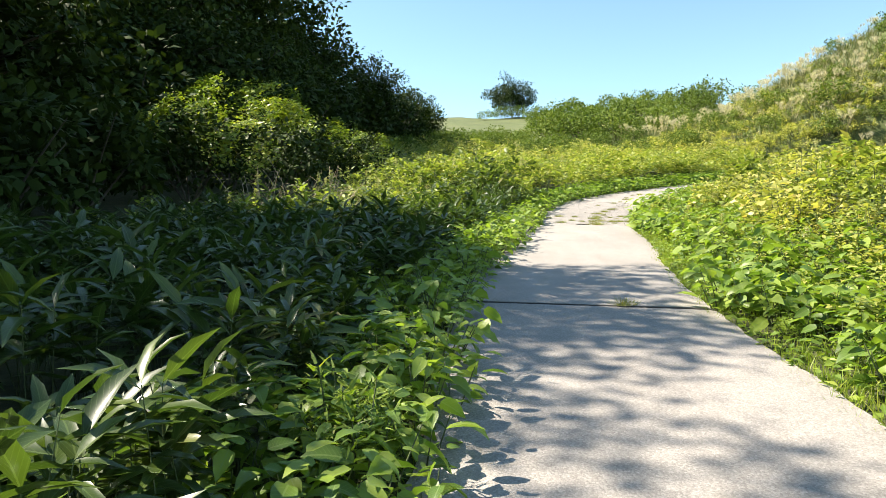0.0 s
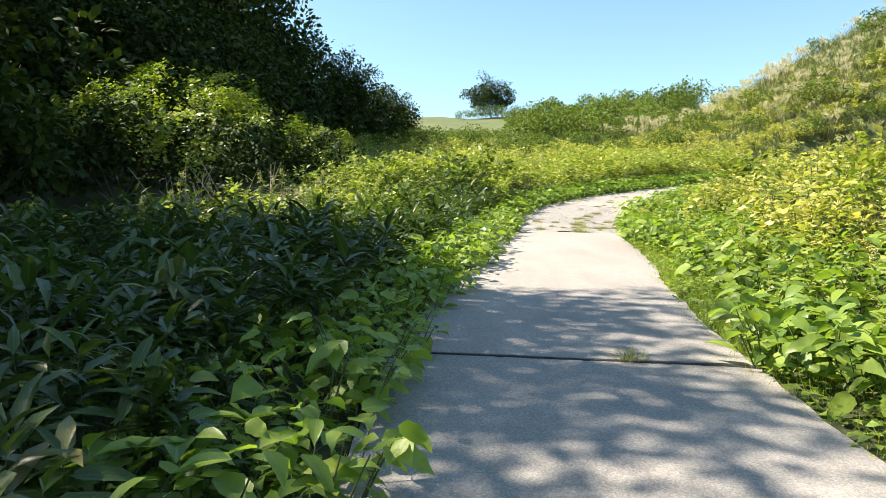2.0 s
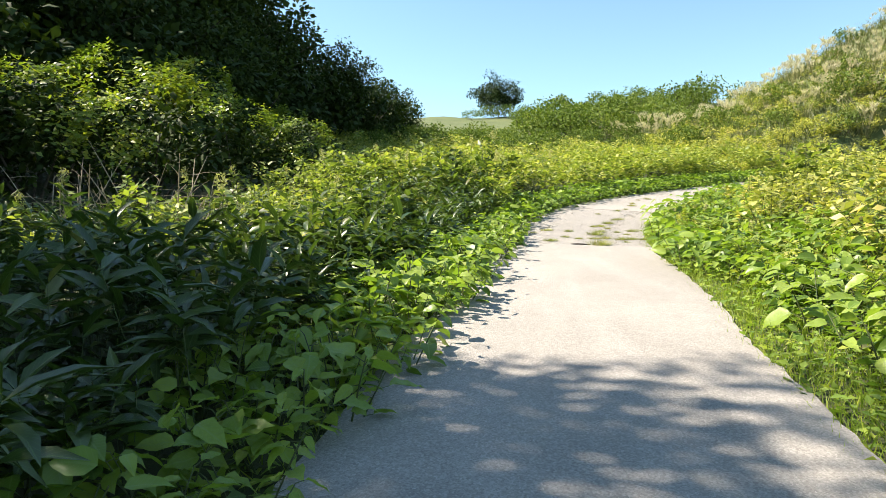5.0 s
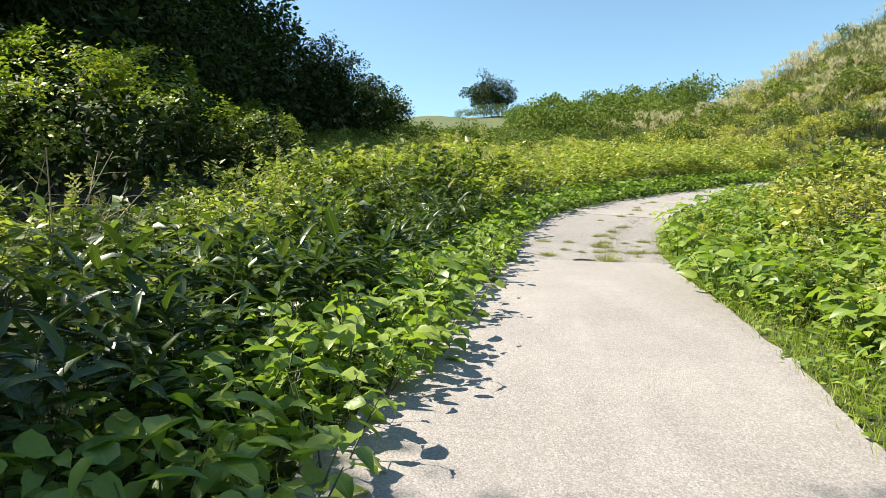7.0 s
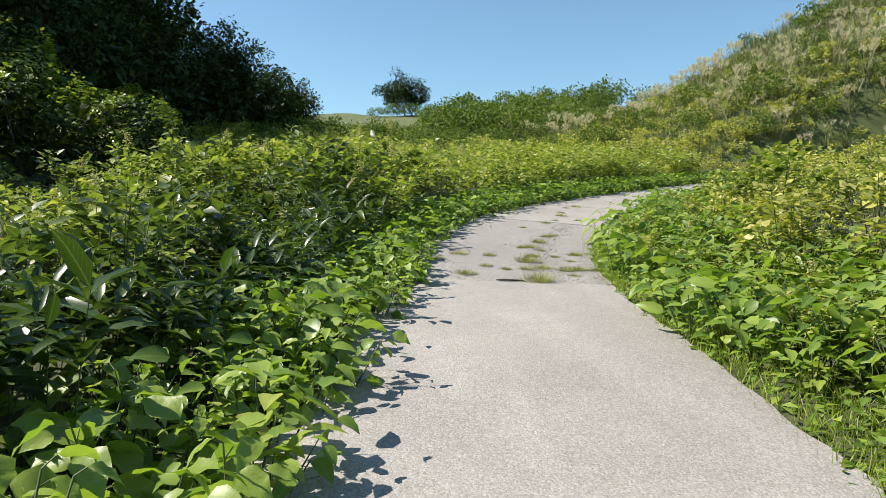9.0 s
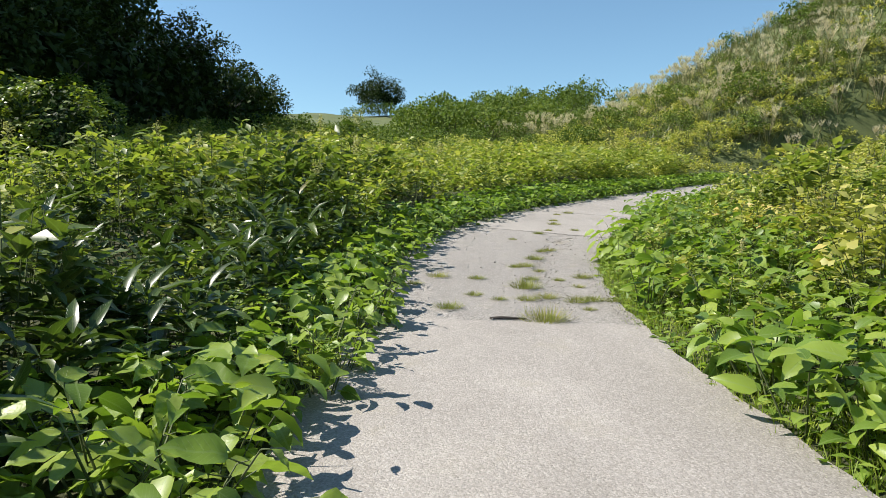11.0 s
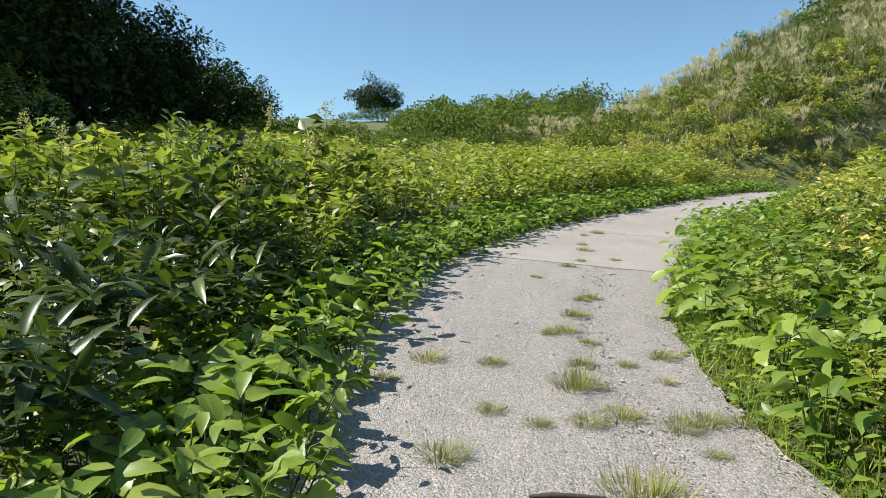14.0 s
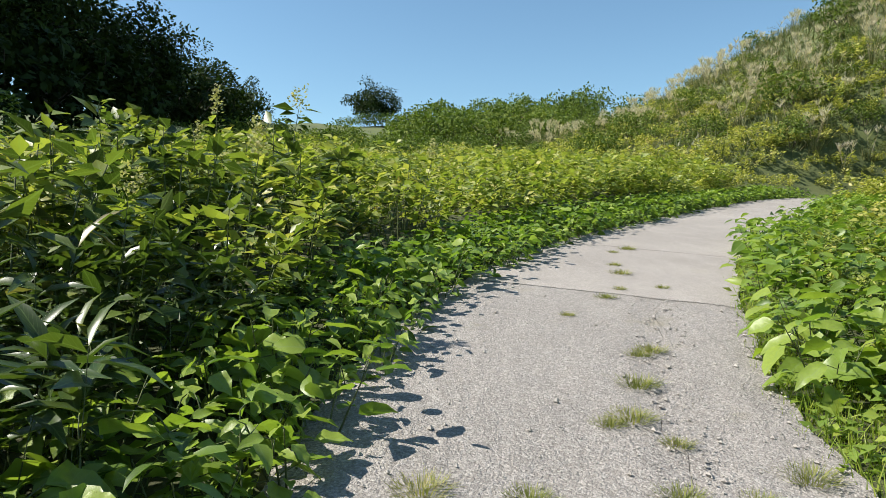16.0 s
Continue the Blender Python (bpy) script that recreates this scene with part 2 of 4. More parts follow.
HILL_X, HILL_Z = [-2000, 15, 20, 26, 31, 37, 42, 50, 60, 80, 200, 2000], [0, 0, 0.8, 2.9, 5.4, 9.2, 12.4, 16, 18.5, 20, 10, 0]


def step(v, a, b):
    t = np.clip((np.asarray(v, float) - a) / (b - a), 0, 1)
    return t * t * (3 - 2 * t)


def base_z(y):
    y = np.asarray(y, float)
    return sum(np.interp(y + o, BASE_Y, BASE_Z) for o in (-1.2, -0.4, 0.4, 1.2)) / 4


def lane(x, y):
    """Metres beyond the lane's edge (minus: on the lane), and the side: 1 right, -1 left."""
    x, y = np.atleast_1d(np.asarray(x, float)), np.atleast_1d(np.asarray(y, float))
    out, side = np.empty(len(x)), np.empty(len(x))
    for i in range(0, len(x), 4000):
        dx, dy = x[i:i + 4000, None] - MID[:, 0], y[i:i + 4000, None] - MID[:, 1]
        k = np.argmin(dx * dx + dy * dy, axis=1)
        j = np.arange(len(k))
        lateral = dx[j, k] * ALONG[k, 1] - dy[j, k] * ALONG[k, 0]
        out[i:i + 4000] = np.hypot(dx[j, k], dy[j, k]) - HALF[k]
        side[i:i + 4000] = np.where(lateral > 0, 1, -1)
    return out, side


def bumps(x, y):
    return 0.5 * np.sin(x * 1.1 + 0.7 * np.sin(y * 0.8)) * np.sin(y * 0.9 + 1.3) + 0.5 * np.sin(x * 0.37 + 2 + y * 0.29) * np.cos(y * 0.33 - x * 0.21)


def ground_z(x, y):
    x, y = np.atleast_1d(np.asarray(x, float)), np.atleast_1d(np.asarray(y, float))
    u, side = lane(x, y)
    z = base_z(y)
    off = step(u, 0.15, 3.0)
    z = z + np.where(side > 0, 0.16 * np.clip(u, 0, 9) * off, 0.045 * np.clip(u - 2, 0, 30)) * (1 - step(y, 60, 100))
    hill = np.interp(x, HILL_X, HILL_Z) * step(y, 26, 54) * (1 - 0.90 * step(y, 62, 88))
    z = z + hill * step(u, 0.3, 5)
    z = z + 5.5 * np.exp(-((y - 112) / 22) ** 2) * step(x, 7, 27) * (1 - step(x, 70, 120))
    z = z + off * bumps(x, y) * 0.12 + 0.7 * bumps(x * 0.23, y * 0.21) * step(np.hypot(x, y), 40, 90)
    return z - 0.07 * (1 - step(u, -0.05, 0.02)) - 0.03


# ---------------------------------------------------------------- mesh helpers


def mesh_of(name, verts, tris, mats, index=None, uv=None, smooth=True):
    """A triangle mesh from arrays."""
    me = bpy.data.meshes.new(name)
    verts, tris = np.asarray(verts, np.float32), np.asarray(tris, np.int32)
    me.vertices.add(len(verts))
    me.vertices.foreach_set("co", verts.ravel())
    me.loops.add(tris.size)
    me.loops.foreach_set("vertex_index", tris.ravel())
    me.polygons.add(len(tris))
    me.polygons.foreach_set("loop_start", np.arange(0, tris.size, 3, dtype=np.int32))
    me.polygons.foreach_set("loop_total", np.full(len(tris), 3, np.int32))
    if uv is not None:
        layer = me.uv_layers.new(name="UVMap")
        layer.data.foreach_set("uv", np.asarray(uv, np.float32)[tris.ravel()].ravel())
    for m in mats:
        me.materials.append(m)
    if index is not None:
        me.polygons.foreach_set("material_index", np.asarray(index, np.int32))
    me.polygons.foreach_set("use_smooth", np.full(len(tris), smooth))
    me.update(calc_edges=True)
    return me


def part(name, me, parent=None, label="", at=None):
    ob = new(name, me)
    if parent is not None:
        ob.parent = parent
    if at is not None:
        ob.matrix_local = at
    if label:
        tagged(ob, label)
    return ob


# leaf outlines: points (across, along, up) and triangles

def long_leaf():
    """A pointed oval leaf with a folded midrib and a wavy rim."""
    along = [0.0, 0.10, 0.26, 0.44, 0.62, 0.80, 1.0]
    half = [0.0, 0.25, 0.40, 0.41, 0.33, 0.19, 0.0]
    rib = [0.0, 0.012, 0.015, 0.0, -0.035, -0.085, -0.16]
    pts, tris = [(0, 0, 0)], []
    for k in range(1, 6):
        w = half[k] * (1 + 0.06 * (-1) ** k)
        pts += [(-w, along[k] - 0.02, rib[k] + 0.20 * half[k] + 0.022 * (-1) ** k), (0, along[k], rib[k]), (w, along[k] + 0.01, rib[k] + 0.20 * half[k] - 0.022 * (-1) ** k)]
    pts.append((0, 1, rib[6]))
    tris += [(0, 2, 1), (0, 3, 2)]
    for k in range(4):
        a = 1 + 3 * k
        tris += [(a, a + 1, a + 4), (a, a + 4, a + 3), (a + 1, a + 2, a + 5), (a + 1, a + 5, a + 4)]
    tris += [(13, 14, 16), (14, 15, 16)]
    return np.array(pts), np.array(tris)


FULL = long_leaf()
MIDDLE = (np.array([(0, 0, 0), (-.33, .12, .06), (0, .16, .01), (.34, .11, .07), (-.42, .40, .08), (0, .42, 0), (.40, .41, .10), (-.24, .74, .01), (0, .74, -.06), (.25, .73, .03), (0, 1, -.17)]),
          np.array([(0, 2, 1), (0, 3, 2), (1, 2, 5), (1, 5, 4), (2, 3, 6), (2, 6, 5), (4, 5, 8), (4, 8, 7), (5, 6, 9), (5, 9, 8), (7, 8, 10), (8, 9, 10)]))
BLADE = (np.array([(0, 0, 0), (-.5, .28, .06), (0, .3, 0), (.5, .28, .06), (-.42, .66, -.02), (0, .66, -.07), (.42, .66, -.02), (0, 1, -.24)]),
         np.array([(0, 2, 1), (0, 3, 2), (1, 2, 5), (1, 5, 4), (2, 3, 6), (2, 6, 5), (4, 5, 7), (5, 6, 7)]))
OVAL = (np.array([(0, 0, 0), (-.36, .42, .07), (0, .45, -.02), (.36, .42, .07), (0, 1, -.12)]), np.array([(0, 2, 1), (0, 3, 2), (1, 2, 4), (2, 3, 4)]))
RHOMB = (np.array([(0, 0, 0), (-.36, .45, .06), (.36, .45, .06), (0, 1, -.08)]), np.array([(0, 2, 1), (1, 2, 3)]))
STRAW = (np.array([(-.5, 0, 0), (.5, 0, 0), (-.4, .45, 0), (.4, .45, 0), (0, 1, -.12)]), np.array([(0, 1, 3), (0, 3, 2), (2, 3, 4)]))


def unit(v):
    return v / np.maximum(np.linalg.norm(v, axis=-1, keepdims=True), 1e-9)


def leaves(shape, at, way, up, length, width):
    """Many leaves: base points, directions, rough upward normals, lengths and widths."""
    pts, tris = shape
    n, k = len(at), len(pts)
    y = unit(way)
    x = unit(np.cross(y, up))
    z = np.cross(x, y)
    length, width = np.broadcast_to(length, n), np.broadcast_to(width, n)
    v = (at[:, None] + x[:, None] * (pts[None, :, 0:1] * width[:, None, None]) + y[:, None] * (pts[None, :, 1:2] * length[:, None, None])
         + z[:, None] * (pts[None, :, 2:3] * length[:, None, None]))
    t = tris[None] + (np.arange(n) * k)[:, None, None]
    uv = np.tile(np.stack([pts[:, 0] + .5, pts[:, 1]], 1), (n, 1))
    return v.reshape(-1, 3), t.reshape(-1, 3), uv


def join(chunks):
    """Joins (verts, tris, uv) chunks; gives also the chunk number of each triangle."""
    vs, ts, us, ids, base = [], [], [], [], 0
    for i, (v, t, u) in enumerate(chunks):
        vs.append(v), ts.append(t + base), us.append(u), ids.append(np.full(len(t), i))
        base += len(v)
    return np.concatenate(vs), np.concatenate(ts), np.concatenate(us), np.concatenate(ids)


def tube(points, radii, sides=5):
    """A tapered round stem through points."""
    p, n = np.asarray(points, float), len(points)
    d = unit(np.gradient(p, axis=0))
    ref = np.where(np.abs(d[:, 2:3]) > 0.9, np.array([[1.0, 0, 0]]), np.array([[0, 0, 1.0]]))
    a = unit(np.cross(d, ref))
    b = np.cross(d, a)
    ang = np.arange(sides) * 2 * math.pi / sides
    ring = p[:, None] + (a[:, None] * np.cos(ang)[None, :, None] + b[:, None] * np.sin(ang)[None, :, None]) * np.asarray(radii, float)[:, None, None]
    v = ring.reshape(-1, 3)
    t = []
    for i in range(n - 1):
        for j in range(sides):
            q, r = i * sides + j, i * sides + (j + 1) % sides
            t += [(q, r, r + sides), (q, r + sides, q + sides)]
    return v, np.array(t), np.zeros((len(v), 2))


def arc(root, way, length, droop, n=5):
    """Points of a bending stem."""
    s = np.linspace(0, 1, n)[:, None]
    return np.asarray(root) + np.asarray(way) * s * length + np.array([0, 0, -1.0]) * droop * length * s * s


rng = np.random.default_rng(7)


def round_dirs(n, low=-1.0, high=1.0):
    z, a = rng.uniform(low, high, n), rng.uniform(0, 2 * math.pi, n)
    r = np.sqrt(1 - z * z)
    return np.stack([r * np.cos(a), r * np.sin(a), z], 1)


# ---------------------------------------------------------------- kinds of plants


def thing(name, label, category, group="", kind=""):
    return tagged(new(name), label, category, group, kind)


LEAF_MESH = []
for k in range(4):
    v, t, u = leaves(FULL, np.zeros((1, 3)), np.array([[0, 1.0, 0]]), np.array([[0.0, 0, 1]]), 1.0, [0.72, 0.62, 0.82, 0.54][k])
    v = v + 0.03 * np.sin(v[:, [1, 0, 1]] * (9 + k)) * np.array([0.4, 0, 1])
    LEAF_MESH.append(mesh_of("leaf", v, t, [M_BROAD], uv=u))


def broad_layout(height, count, leaf):
    """Stems, and where the leaves of a broad-leaved weed sit."""
    stems, spots = [], []
    for s in range(max(1, count // 6)):
        a = rng.uniform(0, 6.28)
        lean = np.array([math.cos(a) * 0.4, math.sin(a) * 0.4, 1.0])
        h = height * rng.uniform(0.65, 1.0)
        p = arc((0.05 * math.cos(a), 0.05 * math.sin(a), -0.03), lean, h, 0.12, 6)
        stems.append(tube(p[::2 if count > 24 else 1], np.linspace(0.007, 0.003, 3 if count > 24 else 6), 3))
        for i in range(6):
            f = (0.22 + 0.78 * (i + 1) / 6) * 0.999
            q = np.array([np.interp(f, np.linspace(0, 1, 6), p[:, c]) for c in range(3)])
            b = a + i * 2.4 + rng.uniform(-.4, .4)
            out = np.array([math.cos(b), math.sin(b), rng.uniform(0.1, 0.75) if i > 2 else rng.uniform(-0.1, 0.5)])
            out /= np.linalg.norm(out)
            size = leaf * rng.uniform(0.6, 1.15) * (1.0 if i < 5 else 0.7)
            tip = q + out * size * 0.35
            if count <= 24:
                stems.append(tube([q, tip], [0.003, 0.002], 3))
            face = out * np.array([1, 1, 0.0]) + np.array([0, 0, rng.uniform(-0.65, 0.35)])
            spots.append((tip, face, size))
    return stems, spots


def broad_plant(height, count, leaf, split):
    stems, spots = broad_layout(height, count, leaf)
    ob = thing("broad_leaf_plant", "lush green broad-leaved weed with big oval leaves beside the lane", "plant", "broad-leaved weeds along the lane")
    v, t, u, _ = join(stems)
    tagged(part("stem", mesh_of("stem", v, t, [M_STEM], uv=u), ob), kind="stuff")
    if split:
        for tip, face, size in spots:
            m = Matrix.Translation(tip) @ Vector(face).to_track_quat("Y", "Z").to_matrix().to_4x4() @ Matrix.Rotation(rng.uniform(-.75, .75), 4, "Y") @ Matrix.Diagonal((size, size, size, 1))
            part("leaf", LEAF_MESH[int(rng.integers(4))], ob, at=m)
    else:
        at, way = np.array([s[0] for s in spots]), np.array([s[1] for s in spots])
        up = np.array([0, 0, 1.0]) + rng.normal(0, 0.4, (len(at), 3))
        size = np.array([s[2] for s in spots])
        v, t, u = leaves(MIDDLE, at, way, up, size, size * rng.uniform(0.52, 0.78, len(at)))
        part("foliage", mesh_of("foliage", v, t, [M_BROAD], uv=u), ob)
    return ob


def bamboo_grass(height, stems_n):
    ob = thing("bamboo_grass", "green broad-leaved bamboo grass clump in the undergrowth, leaves coloured shade-dark", "bamboo grass", "bamboo grass thicket")
    stems, lv = [], []
    for s in range(stems_n):
        a, r = rng.uniform(0, 6.28), rng.uniform(0.0, 0.32)
        h = height * rng.uniform(0.6, 1.0)
        root = np.array([math.cos(a) * r, math.sin(a) * r, -0.03])
        lean = np.array([rng.normal(0, .16), rng.normal(0, .16), 1.0])
        p = arc(root, lean, h, 0.08, 5)
        stems.append(tube(p, np.linspace(0.004, 0.002, 5), 4))
        m = int(rng.integers(7, 11))
        at, way, up = [], [], []
        b0 = rng.uniform(0, 6.28)
        for i in range(m):
            f = 1 - 0.42 * (i / m) ** 1.3
            q = np.array([np.interp(f, np.linspace(0, 1, 5), p[:, c]) for c in range(3)])
            b = b0 + i * 2.5 + rng.uniform(-.5, .5)
            rise = rng.uniform(-0.25, 0.7) if i else 1.3
            at.append(q), way.append((math.cos(b), math.sin(b), rise)), up.append((rng.normal(0, .3), rng.normal(0, .3), 1))
        n = rng.uniform(0.19, 0.33, m)
        lv.append(leaves(BLADE, np.array(at), np.array(way), np.array(up), n, n * rng.uniform(0.2, 0.27, m)))
    v, t, u, _ = join(stems)
    tagged(part("stem", mesh_of("stem", v, t, [M_STEM], uv=u), ob), kind="stuff")
    v, t, u, _ = join(lv)
    part("foliage", mesh_of("foliage", v, t, [M_SASA_SHADED], uv=u), ob)
    return ob


def weed_shrub(height, radius, count, leaf, mat, name, label, category, group, shape=OVAL, ratio=0.75, bloom=0, stalks=True):
    """Upright leafy stems that branch from one root."""
    ob = thing(name, label, category, group)
    stems, at, way, up = [], [], [], []
    n = int(7 + radius * 8)
    per = count // n
    for s in range(n):
        a, r = rng.uniform(0, 6.28), radius * math.sqrt(rng.uniform(0.0, 1.0))
        h = height * (1 - 0.35 * (r / radius) ** 2) * rng.uniform(0.6, 1.1)
        root = np.array([math.cos(a) * r * 0.35, math.sin(a) * r * 0.35, -0.05])
        top = np.array([math.cos(a) * r, math.sin(a) * r, h])
        k = np.linspace(0, 1, 4)[:, None]
        p = root + (top - root) * k + np.array([0, 0, 1.0]) * 0.12 * h * np.sin(k * math.pi)
        stems.append(tube(p, np.linspace(0.009, 0.003, 4), 3))
        f = rng.uniform(0.30, 1.0, per) ** 0.7
        q = np.stack([np.interp(f, np.linspace(0, 1, 4), p[:, c]) for c in range(3)], 1)
        d = round_dirs(per, -0.35, 0.75)
        twig = rng.uniform(0.02, 0.20, per)[:, None] * (1.15 - f[:, None])
        at.append(q + d * np.array([1, 1, .6]) * twig * 1.4)
        way.append(d), up.append(np.array([-0.25, 0.1, 1.0]) + rng.normal(0, 0.35, (per, 3)))
    if stalks:
        v, t, u, _ = join(stems)
        tagged(part("stem", mesh_of("stem", v, t, [M_STEM], uv=u), ob), kind="stuff")
    at, way, up = np.concatenate(at), np.concatenate(way), np.concatenate(up)
    size = leaf * rng.uniform(0.45, 1.45, len(at))
    v, t, u = leaves(shape, at, way, up, size, size * ratio)
    part("foliage", mesh_of("foliage", v, t, [mat], uv=u), ob)
    if bloom:
        high = at[np.argsort(-at[:, 2])[:bloom]]
        c = np.repeat(high, 26, axis=0)
        rise = rng.uniform(0, 1, len(c))
        c = c + np.stack([rng.normal(0, 0.022, len(c)), rng.normal(0, 0.022, len(c)), rise * 0.22], 1)
        v, t, u = leaves(RHOMB, c, round_dirs(len(c), 0.0, 0.9), round_dirs(len(c)), 0.035, 0.03)
        tagged(part("flower_head", mesh_of("flower_head", v, t, [M_CREAM], uv=u), ob, "creamy pale flower spikes"), kind="stuff")
    return ob


def clustered_crown(centre, radii, clusters, per, leaf, shape=RHOMB, low=-0.75, spread=0.22, rough=0.10):
    """Leaves in clumps over an uneven ellipsoid, with gaps between the clumps."""
    d = round_dirs(clusters, low, 1.0)
    wob = 0.80 + 0.22 * np.sin(d[:, 0] * 5.1 + d[:, 2] * 3.7) * np.cos(d[:, 1] * 4.3) + rng.normal(0, rough, clusters)
    wob *= np.where(rng.uniform(0, 1, clusters) < 0.25, rng.uniform(0.35, 0.8, clusters), 1.0)
    c = np.asarray(centre) + d * np.asarray(radii) * wob[:, None]
    c = np.repeat(c, per, axis=0)
    o = round_dirs(clusters * per) * np.cbrt(rng.uniform(0, 1, clusters * per))[:, None]
    size = np.repeat(rng.uniform(0.6, 1.25, clusters), per)[:, None]
    at = c + o * size * spread * float(np.mean(radii)) * np.array([1.15, 1.15, 0.75])
    way = unit(o + 0.5 * round_dirs(len(at)) + np.array([0, 0, -0.15]))
    up = np.array([-0.2, 0.1, 1.0]) + rng.normal(0, 0.45, (len(at), 3))
    n = leaf * rng.uniform(0.6, 1.3, len(at))
    return leaves(shape, at, way, up, n, n * 0.85)


def tree(height, radius, clusters, per, leaf, label, mat=M_TREE_SHADED, group="forest edge", low=0.2):
    ob = thing("tree", label, "tree", group)
    stems = []
    trunk = arc((0, 0, -0.3), (rng.normal(0, .06), rng.normal(0, .06), 1), height * 0.8, 0.02, 7)
    stems.append(tube(trunk, np.linspace(height * 0.022, height * 0.006, 7), 8))
    for i in range(9):
        f = rng.uniform(0.3, 0.95)
        q = np.array([np.interp(f, np.linspace(0, 1, 7), trunk[:, c]) for c in range(3)])
        b = i * 2.4
        stems.append(tube(arc(q, (math.cos(b), math.sin(b), 0.55), radius * rng.uniform(0.6, 0.9), 0.15, 5), np.linspace(height * 0.008, height * 0.002, 5), 5))
    v, t, u, _ = join(stems)
    part("trunk", mesh_of("trunk", v, t, [M_BARK], uv=u), ob)
    mid = height * (1 + low) / 2
    v, t, u = clustered_crown((0, 0, mid), (radius, radius, height * (1 - low) / 2), clusters, per, leaf, spread=0.24)
    part("crown", mesh_of("crown", v, t, [mat], uv=u), ob)
    return ob


def dome_shrub(height, radius, clusters, per, leaf, mat, label, group):
    ob = thing("shrub", label, "shrub", group)
    stems = []
    for i in range(6):
        b = i * 1.05 + rng.uniform(-.2, .2)
        stems.append(tube(arc((0, 0, -0.15), (math.cos(b) * 0.7, math.sin(b) * 0.7, 1), height * 0.8, 0.1, 4), [0.04, 0.03, 0.02, 0.01], 5))
    v, t, u, _ = join(stems)
    part("trunk", mesh_of("trunk", v, t, [M_BARK], uv=u), ob)
    v, t, u = clustered_crown((0, 0, height * 0.42), (radius, radius, height * 0.55), clusters, per, leaf, low=-0.45, spread=0.2, rough=0.03)
    v[:, 2] = np.maximum(v[:, 2], -0.1)
    part("crown", mesh_of("crown", v, t, [mat], uv=u), ob)
    return ob


def vine_mound(height, radius, patches, per, leaf):
    """A bush with a shade-dark crown colour, and bright vine sheets as its sunlit patches."""
    ob = thing("shrub", "bush at the forest edge, crown coloured shade-dark, draped with bright vine patches", "shrub", "vine-covered bushes")
    stems = [tube(arc((0, 0, -0.15), (math.cos(b) * 0.6, math.sin(b) * 0.6, 1), height * 0.75, 0.1, 4), [0.04, 0.03, 0.02, 0.01], 5) for b in np.arange(5) * 1.26]
    v, t, u, _ = join(stems)
    part("trunk", mesh_of("trunk", v, t, [M_BARK], uv=u), ob)
    # inner crown in the shade-dark leaf colour: it stands for the shaded gaps
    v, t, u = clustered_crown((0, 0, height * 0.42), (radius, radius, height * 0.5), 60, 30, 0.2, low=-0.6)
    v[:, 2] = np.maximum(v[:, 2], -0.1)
    part("crown", mesh_of("crown", v, t, [M_TREE_SHADED], uv=u), ob)
    # brighter leaves only in patches on the upper crown, where sun would strike
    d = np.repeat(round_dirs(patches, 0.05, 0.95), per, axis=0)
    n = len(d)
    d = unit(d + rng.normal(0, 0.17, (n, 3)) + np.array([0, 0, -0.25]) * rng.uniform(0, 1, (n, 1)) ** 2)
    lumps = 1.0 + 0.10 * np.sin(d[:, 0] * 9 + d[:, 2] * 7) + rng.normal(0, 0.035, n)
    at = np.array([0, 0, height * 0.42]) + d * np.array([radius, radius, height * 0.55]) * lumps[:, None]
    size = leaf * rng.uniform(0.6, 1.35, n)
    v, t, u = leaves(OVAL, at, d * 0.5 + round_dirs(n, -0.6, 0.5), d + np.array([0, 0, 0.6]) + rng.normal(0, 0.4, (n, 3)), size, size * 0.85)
    part("vine", mesh_of("vine", v, t, [M_VINE], uv=u), ob, "sheet of bright green vine leaves, laid out as sunlit patches")
    return ob


def reed_clump(height, blades, plumes, name="pampas_grass", label="tall silvery pampas grass clump with pale plumes on the hillside", group="pampas grass on the hill"):
    ob = thing(name, label, name.replace("_", " "), group)
    a, r = rng.uniform(0, 6.28, blades), rng.uniform(0, 0.30, blades)
    at = np.stack([np.cos(a) * r, np.sin(a) * r, np.full(blades, -0.05)], 1)
    chunks = []
    h = height * rng.uniform(0.5, 0.95, blades)
    lean = rng.uniform(0.15, 0.75, blades)
    way = np.stack([np.cos(a) * lean, np.sin(a) * lean, np.ones(blades)], 1)
    chunks.append(leaves(STRAW, at, way, np.stack([np.cos(a), np.sin(a), np.full(blades, .2)], 1), h * 0.6, 0.035))
    tip = at + unit(way) * (h * 0.57)[:, None]
    bend = unit(way) + np.stack([np.cos(a), np.sin(a), np.full(blades, -0.9)], 1) * 0.6
    chunks.append(leaves(STRAW, tip, bend, np.stack([np.cos(a), np.sin(a), np.full(blades, .6)], 1), h * 0.45, 0.03))
    v, t, u, _ = join(chunks)
    part("blades", mesh_of("blades", v, t, [M_REED], uv=u), ob)
    if plumes:
        b = rng.uniform(0, 6.28, plumes)
        out = np.stack([np.cos(b) * 0.25, np.sin(b) * 0.25, np.ones(plumes)], 1)
        root = unit(out) * (height * rng.uniform(0.75, 1.0, plumes))[:, None]
        pl = []
        for k in range(7):
            c = b + k * 0.9
            side = np.stack([np.cos(c) * 0.75, np.sin(c) * 0.75, np.ones(plumes)], 1) + 0.25 * out
            pl.append(leaves(STRAW, root, side, round_dirs(plumes), height * 0.22, 0.032))
        pl += [tube([q * 0.3, q], [0.005, 0.003], 3) for q in root]
        v, t, u, _ = join(pl)
        part("plumes", mesh_of("plumes", v, t, [M_PLUME], uv=u), ob)
    return ob


